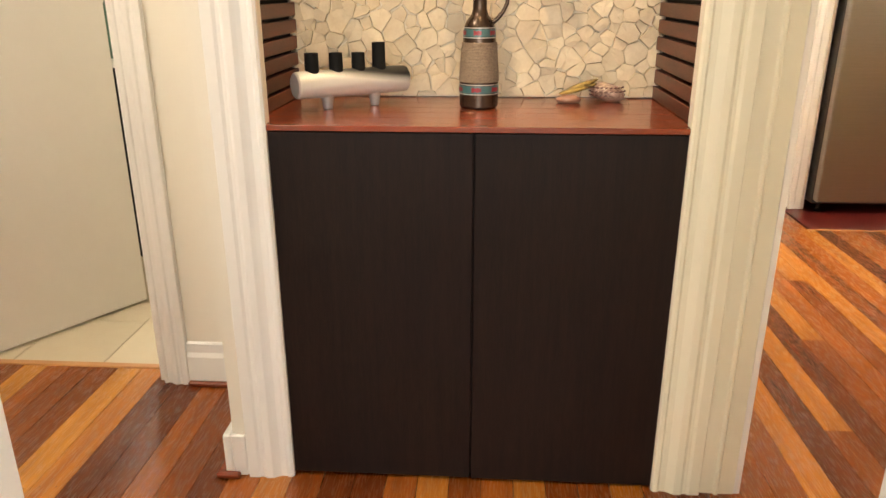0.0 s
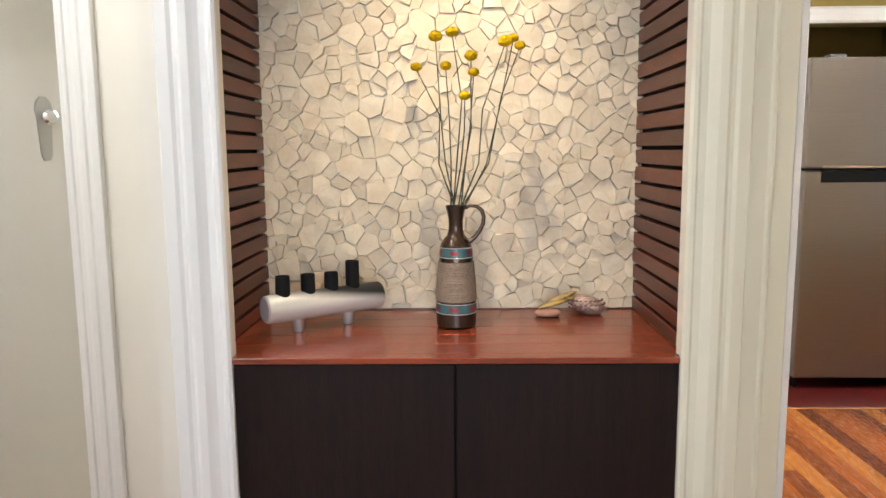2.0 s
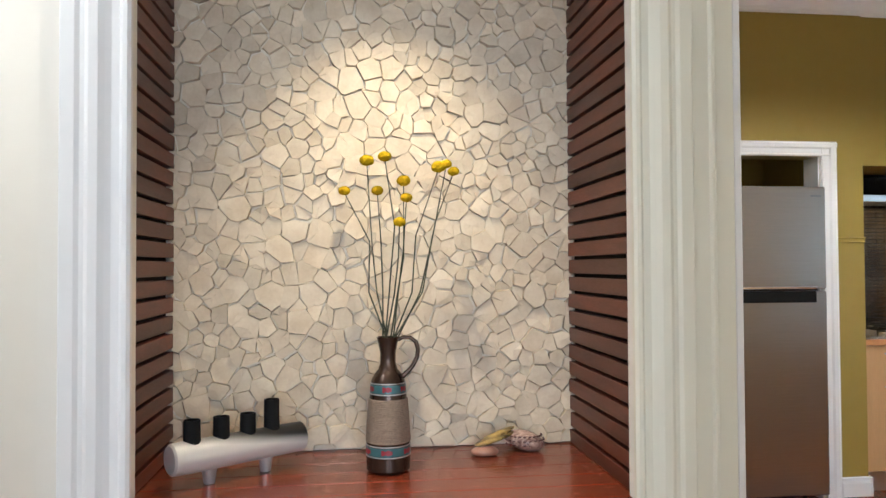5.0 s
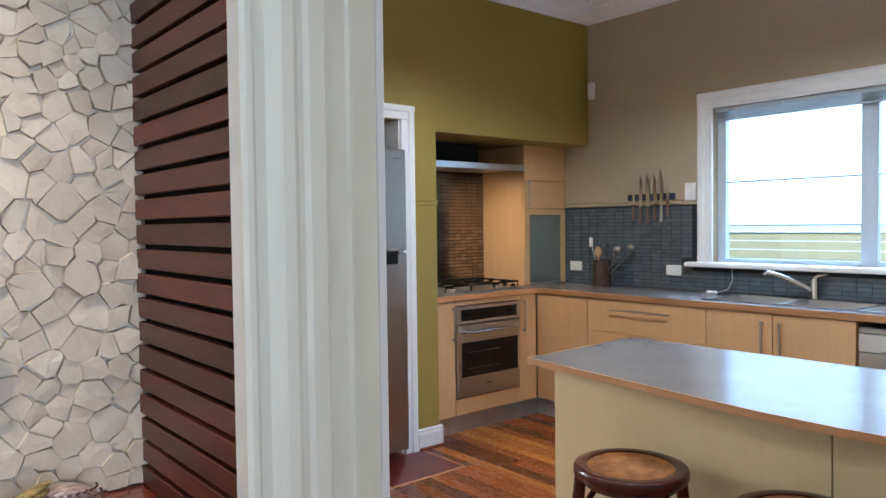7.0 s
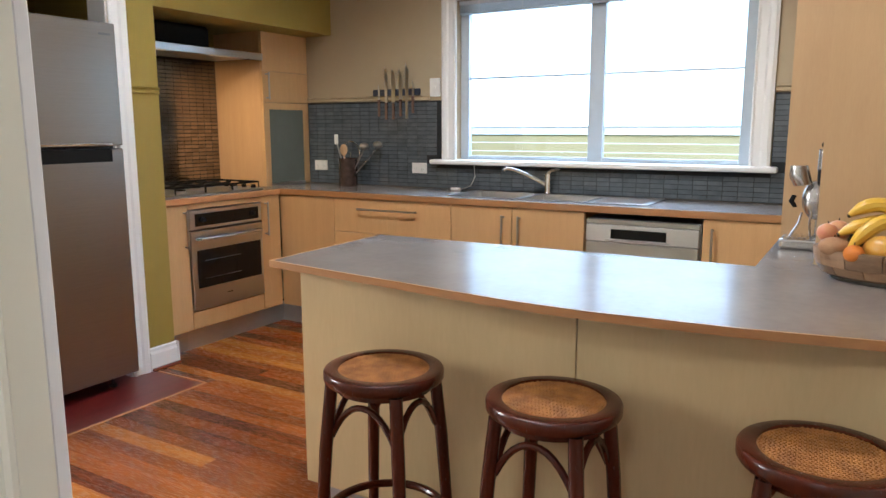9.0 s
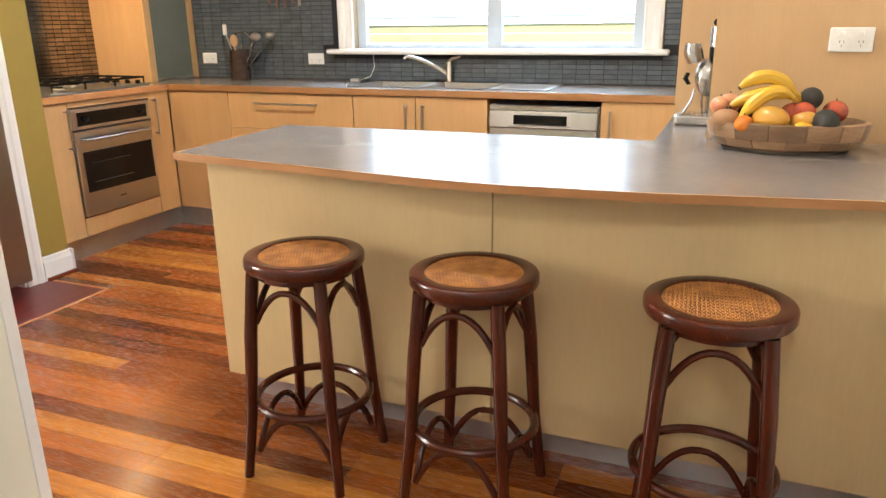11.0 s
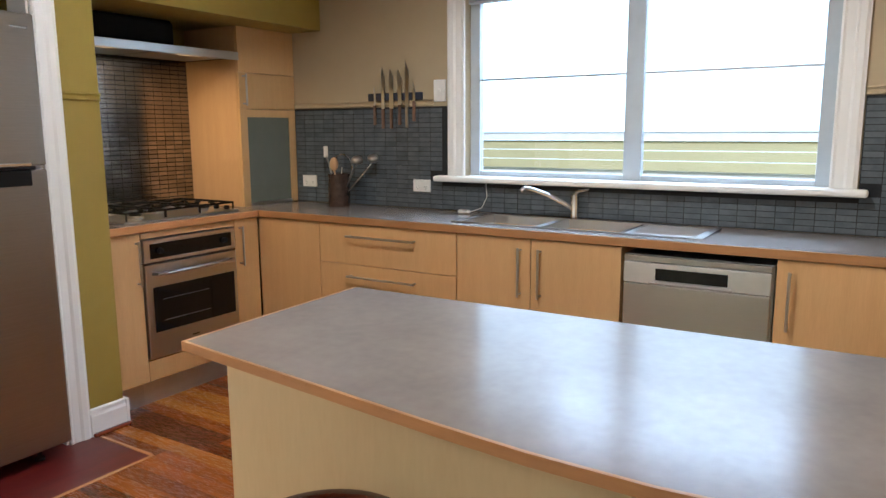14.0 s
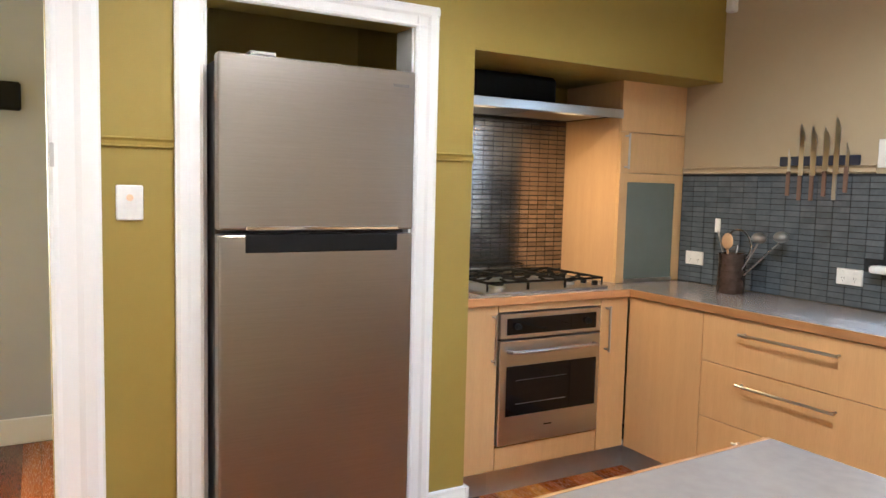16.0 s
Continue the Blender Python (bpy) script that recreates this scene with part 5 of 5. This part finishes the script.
socket_x(WX - 0.009, 4.80, 1.073)
socket_x(WX - 0.009, 3.938, 1.072)
socket_x(2.885, 1.01, 1.225, 0.125, 0.075)
sw = thing("light_switch", WX, 3.817, 1.608, "white light switch beside the window", "light switch", "light switches")
part("plate", box(WX - 0.011, WX - 0.0005, 3.777, 3.857, 1.548, 1.668, 0.003), PLASTIC, sw)
part("rocker", box(WX - 0.015, WX - 0.011, 3.808, 3.826, 1.598, 1.618, 0.002), PLASTIC, sw)
sw = thing("light_switch", 1.637, FY, 1.345, "white light switch with two amber-lit buttons beside the fridge recess", "light switch", "light switches")
part("plate", box(1.595, 1.679, FY - 0.012, FY - 0.0005, 1.286, 1.403, 0.004), PLASTIC, sw)
AMB = surface("amber_button", (0.85, 0.55, 0.35), rough=0.4)
for zz in (1.329, 1.361):
    part("button", tube([(1.637, FY - 0.012, zz), (1.637, FY - 0.0145, zz)], 0.011, 18), AMB if zz > 1.35 else PLASTIC, sw, "round button")
se = thing("alarm_sensor", WX, 4.66, 2.40, "white motion sensor high in the corner", "sensor")
part("housing", box(WX - 0.045, WX - 0.0005, 4.615, 4.662, 2.338, 2.467, 0.010, seg=2), PLASTIC, se)
part("lens", ellipsoid(WX - 0.045, 4.638, 2.425, 0.008, 0.016, 0.018), PLASTIC, se, smooth=True)
bx_ = thing("black_wall_box", 1.2, 6.43, 1.80, "black box on the grey wall of the far room", "speaker")
part("box", box(1.0, 1.31, 6.36, 6.4495, 1.76, 1.90, 0.01), BLACK, bx_)
part("knob", box(1.14, 1.19, 6.38, 6.42, 1.9, 1.915, 0.004), BLACK, bx_)

# ---- lever coffee maker ----
cm = thing("lever_coffee_maker", 3.25, 1.43, PT, "small silver manual coffee press with a tall lever column", "coffee maker")
CS = surface("cast_silver", (0.62, 0.61, 0.58), (0.55, 0.54, 0.52), 0.25, metal=0.9, scale=10)
part("base", box(3.17, 3.31, 1.395, 1.525, PT + 0.0005, PT + 0.045, 0.010, seg=2), CS, cm)
for k in range(6):
    part("grate_bar", box(3.185, 3.30, 1.425 + k * 0.015, 1.431 + k * 0.015, PT + 0.0455, PT + 0.053, 0.001), CHROME, cm)
part("rear_column", tube([(3.27, 1.40, PT + 0.04), (3.275, 1.405, PT + 0.12), (3.27, 1.42, PT + 0.20), (3.255, 1.435, PT + 0.25)], [0.040, 0.034, 0.036, 0.030], 20), CS, cm, smooth=True)
part("shoulder", ellipsoid(3.25, 1.437, PT + 0.205, 0.034, 0.040, 0.085, 0.0, 0.0), CS, cm, smooth=True)
part("brew_head", tube([(3.23, 1.475, PT + 0.27), (3.225, 1.485, PT + 0.31), (3.225, 1.488, PT + 0.35)], [0.026, 0.029, 0.024], 20), CS, cm, smooth=True)
part("cylinder", tube([(3.235, 1.415, PT + 0.29), (3.235, 1.415, PT + 0.335)], 0.025, 20), BLACK, cm, smooth=True)
part("upper_cylinder", tube([(3.235, 1.415, PT + 0.335), (3.235, 1.415, PT + 0.42)], [0.027, 0.026], 20), CS, cm, smooth=True)
part("ring", tube([(3.235, 1.415 + 0.016 * math.cos(a), PT + 0.437 + 0.016 * math.sin(a)) for a in np.linspace(0, 2 * math.pi, 16, endpoint=False)], 0.0045, 8, closed=True), BLACK, cm, smooth=True)
part("wire", tube([(3.215, 1.50, PT + 0.05), (3.215, 1.478, PT + 0.11), (3.215, 1.472, PT + 0.155)], 0.0035, 8), CHROME, cm, smooth=True)
part("wire", tube([(3.225, 1.445, PT + 0.05), (3.225, 1.45, PT + 0.10), (3.225, 1.448, PT + 0.16)], 0.0035, 8), CHROME, cm, smooth=True)
part("spout", tube([(3.215, 1.49, PT + 0.175), (3.215, 1.502, PT + 0.20), (3.22, 1.495, PT + 0.225)], [0.006, 0.008, 0.007], 10), BLACK, cm, smooth=True)

cm.scale = (1.1, 1.25, 0.87)

# ---- fruit bowl ----
BWOOD = surface("acacia_wood", (0.34, 0.21, 0.115), (0.22, 0.125, 0.065), 0.4, scale=4, stretch=(4, 4, 16), per_piece=0.35, bump=0.08)
bw_ = thing("fruit_bowl", 2.712, 1.175, PT, "oval wooden fruit bowl of joined acacia blocks on a pale foot", "bowl")
SYB = 1.42
part("foot", turned([(0, PT + 0.0005), (0.128, PT + 0.0005), (0.132, PT + 0.008), (0, PT + 0.008)], 2.712, 1.175, 40, scale_y=SYB), STEEL, bw_, "pale metal foot")
for k in range(14):
    a0, a1 = 2 * math.pi * k / 14 + 0.006, 2 * math.pi * (k + 1) / 14 - 0.006
    for tier in (0, 1):
        off = 0.22 * tier
        pr = [(0.130, 0.009), (0.147, 0.018), (0.158, 0.042)] if tier == 0 else [(0.1583, 0.0428), (0.163, 0.066), (0.165, 0.090)]
        pi_ = [(r - 0.012, h + 0.003) for r, h in pr][::-1]
        b = bmesh.new()
        rings = []
        for q in range(5):
            an = a0 + off + (a1 - a0) * q / 4
            rings.append([b.verts.new((2.712 + r * math.cos(an), 1.175 + SYB * r * math.sin(an), PT + h)) for r, h in pr + pi_])
        for p, q in zip(rings, rings[1:]):
            for i in range(6):
                b.faces.new((p[i], p[(i + 1) % 6], q[(i + 1) % 6], q[i]))
        b.faces.new(rings[0])
        b.faces.new(rings[-1][::-1])
        part("block", b, BWOOD, bw_)
part("floor", turned([(0, PT + 0.009), (0.128, PT + 0.009), (0.128, PT + 0.018), (0, PT + 0.018)], 2.712, 1.175, 40, scale_y=SYB), BWOOD, bw_)

BAN = surface("banana_skin", (0.68, 0.42, 0.03), (0.60, 0.36, 0.03), 0.45, scale=14, coat=0.1)
BANT = surface("banana_tip", (0.05, 0.03, 0.015), rough=0.7)


def banana(p, q, lift, r=0.019):
    b = thing("banana", p[0], p[1], p[2], "ripe yellow banana with a few brown specks on the fruit bowl", "banana", "bananas")
    p, q = Vector(p), Vector(q)
    pts, rad = [], []
    for i in range(13):
        t = i / 12
        c = p.lerp(q, t)
        c.z += lift * 4 * t * (1 - t)
        pts.append(c)
        rad.append(r * (0.35 if i in (0, 12) else 0.62 if i in (1,) else 0.5 if i == 11 else 0.85 if i in (2, 10) else 1.0))
    part("skin", tube(pts, rad, 10), BAN, b, smooth=True)
    part("tip", tube([pts[0] + (pts[0] - pts[1]) * 0.35, pts[0]], [0.005, r * 0.36], 8), BANT, b, smooth=True)
    part("stalk", tube([pts[-1], pts[-1] + (pts[-1] - pts[-2]) * 0.9], [r * 0.5, 0.006], 8), BAN, b, smooth=True)


banana((2.66, 1.318, PT + 0.190), (2.68, 1.155, PT + 0.165), 0.045, 0.021)
banana((2.645, 1.34, PT + 0.135), (2.68, 1.16, PT + 0.170), 0.022, 0.020)
banana((2.612, 1.311, PT + 0.097), (2.66, 1.165, PT + 0.160), 0.046, 0.022)


def fruit(name, label, cat, x, y, z, rx, ry, rz, mat, stem=True):
    f = thing(name, x, y, PT + z - rz, label, cat, name.replace("_", " ") + " pile")
    b = ellipsoid(x, y, PT + z, rx, ry, rz, random.uniform(0, 3))
    part("flesh", b, mat, f, smooth=True)
    if stem:
        part("stem", tube([(x, y, PT + z + rz * 0.93), (x + 0.003, y, PT + z + rz + 0.006)], 0.002, 5), BANT, f)


MANGO = surface("mango_skin", (0.62, 0.30, 0.03), (0.45, 0.26, 0.04), 0.4, scale=12)
APPLE = surface("red_apple_skin", (0.38, 0.03, 0.02), (0.52, 0.14, 0.05), 0.25, scale=18)
PEACH = surface("pink_apple_skin", (0.58, 0.20, 0.12), (0.62, 0.36, 0.15), 0.3, scale=15)
AVO = surface("avocado_skin", (0.016, 0.015, 0.013), (0.03, 0.028, 0.02), 0.6, scale=40, bump=0.9, bump_scale=350)
ORANGE = surface("orange_skin", (0.70, 0.22, 0.02), (0.62, 0.18, 0.02), 0.45, scale=40, bump=0.5, bump_scale=500)
LEMON = surface("lemon_skin", (0.75, 0.42, 0.02), (0.68, 0.38, 0.02), 0.4, scale=40, bump=0.4, bump_scale=400)
POT = surface("kiwi_brown_skin", (0.42, 0.24, 0.12), (0.34, 0.18, 0.09), 0.8, scale=40, bump=0.5, bump_scale=300)
fruit("mango", "yellow-orange mango in the front of the bowl", "mango", 2.602, 1.225, 0.105, 0.036, 0.058, 0.038, MANGO, False)
fruit("mango", "green-yellow mango in the front of the bowl", "mango", 2.64, 1.13, 0.095, 0.034, 0.045, 0.034, MANGO, False)
fruit("brown_pear", "brown skinned pear near the rim of the bowl", "pear", 2.63, 1.35, 0.100, 0.034, 0.042, 0.028, POT)
fruit("orange", "small orange by the rim of the bowl", "orange", 2.592, 1.298, 0.088, 0.028, 0.028, 0.026, ORANGE)
fruit("pink_apple", "pink and yellow apple at the back of the bowl", "apple", 2.72, 1.345, 0.135, 0.034, 0.034, 0.032, PEACH)
fruit("pink_apple", "pink apple lying at the end of the bowl", "apple", 2.69, 1.372, 0.132, 0.030, 0.030, 0.028, PEACH)
fruit("red_apple", "shiny red apple among the avocados", "apple", 2.66, 1.135, 0.118, 0.036, 0.036, 0.034, APPLE)
fruit("red_apple", "dark red apple behind the mango", "apple", 2.67, 1.165, 0.115, 0.034, 0.034, 0.032, APPLE)
fruit("red_apple", "red apple at the far end of the bowl", "apple", 2.70, 1.045, 0.120, 0.036, 0.036, 0.034, APPLE)
fruit("avocado", "black ripe avocado in the front of the bowl", "avocado", 2.615, 1.075, 0.098, 0.038, 0.050, 0.038, AVO, False)
fruit("avocado", "black ripe avocado on top of the apples", "avocado", 2.70, 1.115, 0.158, 0.034, 0.040, 0.034, AVO, False)
fruit("avocado", "dark green avocado behind the bananas", "avocado", 2.77, 1.29, 0.120, 0.030, 0.038, 0.032, AVO, False)
fruit("lemon", "yellow lemon at the front rim", "lemon", 2.585, 1.135, 0.078, 0.026, 0.033, 0.024, LEMON, False)
fruit("orange", "orange resting deep inside the bowl", "orange", 2.72, 1.19, 0.065, 0.035, 0.035, 0.035, ORANGE)
fruit("orange", "orange resting deep inside the bowl", "orange", 2.70, 1.26, 0.065, 0.035, 0.035, 0.035, ORANGE)

# ---- red painted hearth ----
structure("hearth", box(1.766, 2.803, 4.262, FY + 0.13, -0.017, -0.001), HEARTH, "dark red painted boards before the fridge")
structure("hearth_strip", box(1.75, 2.815, 4.242, 4.2605, -0.017, 0.002, 0.001), STRIP, "light timber strip round the hearth")
structure("hearth_strip", box(2.8045, 2.8195, 4.2615, FY - 0.042, -0.017, 0.002, 0.001), STRIP, "light timber strip round the hearth")
structure("hearth_bed", box(1.88, 2.72, FY + 0.131, 5.34, -0.017, -0.001), HEARTH, "dark red painted boards in the fridge recess")

# ---- floor pieces ----
fl_rs = random.Random(11)
flo = bpy.data.objects["subfloor"]
BW_ = 0.084
meshes = {}


def piece(name, parent, x0, x1, y0, y1, z0, z1, mat, bev, key=None):
    """A block that shares its mesh with others of its size."""
    key = key or (name, round(x1 - x0, 3), round(y1 - y0, 3), round(z1 - z0, 3))
    if key not in meshes:
        b = box(-(x1 - x0) / 2, (x1 - x0) / 2, -(y1 - y0) / 2, (y1 - y0) / 2, -(z1 - z0) / 2, (z1 - z0) / 2)
        if bev:
            top_edges = [e for e in b.edges if all(v.co.z > 0 for v in e.verts)] if name == "floorboard" else [e for e in b.edges]
            bmesh.ops.bevel(b, geom=top_edges, offset=bev, segments=1, affect="EDGES")
        me = bpy.data.meshes.new(name)
        b.to_mesh(me)
        b.free()
        me.materials.append(mat)
        meshes[key] = me
    ob = new(name, meshes[key])
    ob.parent = parent
    ob.location = Vector(((x0 + x1) / 2, (y0 + y1) / 2, (z0 + z1) / 2)) - origin(parent)
    return ob


x = -2.5
while x < 4.47:
    xa, xb = x, min(x + BW_, 4.48)
    xm = (xa + xb) / 2
    spans = [(-1.9, FY)]
    if -0.64 < xb and xa < 0.69:
        spans = [(-1.9, 2.02)]
    elif xb <= -0.64:
        spans = [(-1.9, 2.534)]
    elif 1.75 < xb and xa < 2.82:
        spans = [(-1.9, 4.2415)]
    elif xa > 2.90:
        spans = [(-1.9, 4.85)]
    if 0.3 < xm < 2.7:
        spans.append((FY + 0.002 if xm < 1.40 else FY + 0.8, 6.43))
    for a, b in spans:
        y = a
        while y < b - 0.01:
            L = fl_rs.choice((1.2, 1.8, 2.4, 3.0))
            e = min(y + L, b)
            if b - e < 0.35:
                e = b
            piece("floorboard", flo, xa + 0.0008, xb - 0.0008, y + 0.0005, e - 0.0005, -0.0178, 0.0, BOARD, 0)
            y = e
    x += BW_

piece("floorboard", flo, 2.8205, 2.8755, 4.243, FY - 0.001, -0.0178, 0.0, BOARD, 0.0009)
piece("floorboard", flo, 1.7005, 1.7485, 4.243, FY - 0.001, -0.0178, 0.0, BOARD, 0.0009)
nh = bmesh.new()
x = -2.5
while x < 4.2:
    for k in range(17):
        yy = -1.7 + 0.45 * k
        if (0.72 < x < 4.0 or x < -0.7) and yy < (4.2 if x > 0 else 2.4):
            for dx in (0.02, 0.064):
                b = bmesh.new()
                bmesh.ops.create_circle(b, cap_ends=True, radius=0.0022, segments=6, matrix=Matrix.Translation((x + dx, yy + fl_rs.uniform(-0.01, 0.01), 0.0004)))
                join(nh, b)
    x += BW_
tagged(part("nail_head_rest", nh, GAP, flo), kind="stuff")

bt = tagged(part("bathroom_tiles", box(-2.5, -0.77, 2.5655, 5.2, -0.017, -0.006), GROUTL), "pale grout bed of the bathroom floor", kind="structure")
for i in range(6):
    for j in range(8):
        xa, ya = -2.30 + i * 0.33, 2.566 + j * 0.33
        xa0 = max(xa, -2.5)
        if xa + 0.33 < -0.76:
            piece("floor_tile", bt, xa + 0.0015, xa + 0.3285, ya + 0.0015, ya + 0.3285, -0.006, 0.0, TILEFLOOR, 0.001)
structure("bathroom_floor_edge", box(-0.98, -0.771, 2.566, 5.2, -0.006, 0.0), TILEFLOOR, "beige floor tiles")

# ---- wall tiles ----
bm = box(WX - 0.006, WX - 0.0005, 3.762, 4.919, BT + 0.001, 1.523)
box(WX - 0.006, WX - 0.0005, 1.575, 1.738, BT + 0.001, 1.523, bm=bm)
box(WX - 0.006, WX - 0.0005, 1.738, 3.762, BT + 0.001, 1.103, bm=bm)
tw = tagged(part("tiled_splashback", bm, GROUT), "blue-grey stacked small tiles under the window", kind="structure")
tw2 = tagged(part("cooktop_splashback", box(2.967, TX0 - 0.001, BY - 0.006, BY - 0.0005, BT + 0.001, 1.83), GROUT), "metallic brown stacked tiles behind the cooktop", kind="structure")
TWD, THT = 0.0795, 0.0272
cells = []
ny = int((4.915 - 1.58) / TWD)
for j in range(21):
    z = BT + 0.004 + j * THT
    for i in range(ny + 1):
        y = 4.915 - (i + 1) * TWD
        if y < 1.5755 or z + THT > 1.523:
            continue
        if z + THT > 1.104 and y + TWD > 1.744 and y < 3.757:
            continue
        if z + THT > 1.11 and z < 1.137 and y + TWD > 1.70 and y < 3.828:
            continue
        cells.append((abs(y - 3.9), y, z))
cells.sort()
more = bmesh.new()
for k, (_, y, z) in enumerate(cells):
    if k < 300:
        piece("tile", tw, WX - 0.0098, WX - 0.0062, y + 0.0016, y + TWD - 0.0016, z + 0.0016, z + THT - 0.0016, TILE, 0.0006)
    else:
        box(WX - 0.0098, WX - 0.0062, y + 0.0016, y + TWD - 0.0016, z + 0.0016, z + THT - 0.0016, bm=more)
part("tile_rest", more, TILE2, tw, kind="stuff")
more = bmesh.new()
k = 0
for j in range(34):
    for i in range(17):
        x, z = 2.970 + i * 0.0616, BT + 0.004 + j * 0.0262
        if z + 0.0262 > 1.825:
            continue
        k += 1
        if k <= 300:
            piece("tile", tw2, x + 0.0012, x + 0.0604, BY - 0.0100, BY - 0.0062, z + 0.0020, z + 0.0242, BROWNTILE, 0.0006)
        else:
            box(x + 0.0012, x + 0.0604, BY - 0.0100, BY - 0.0062, z + 0.0020, z + 0.0242, bm=more)
part("tile_rest", more, BROWNTILE, tw2, kind="stuff")
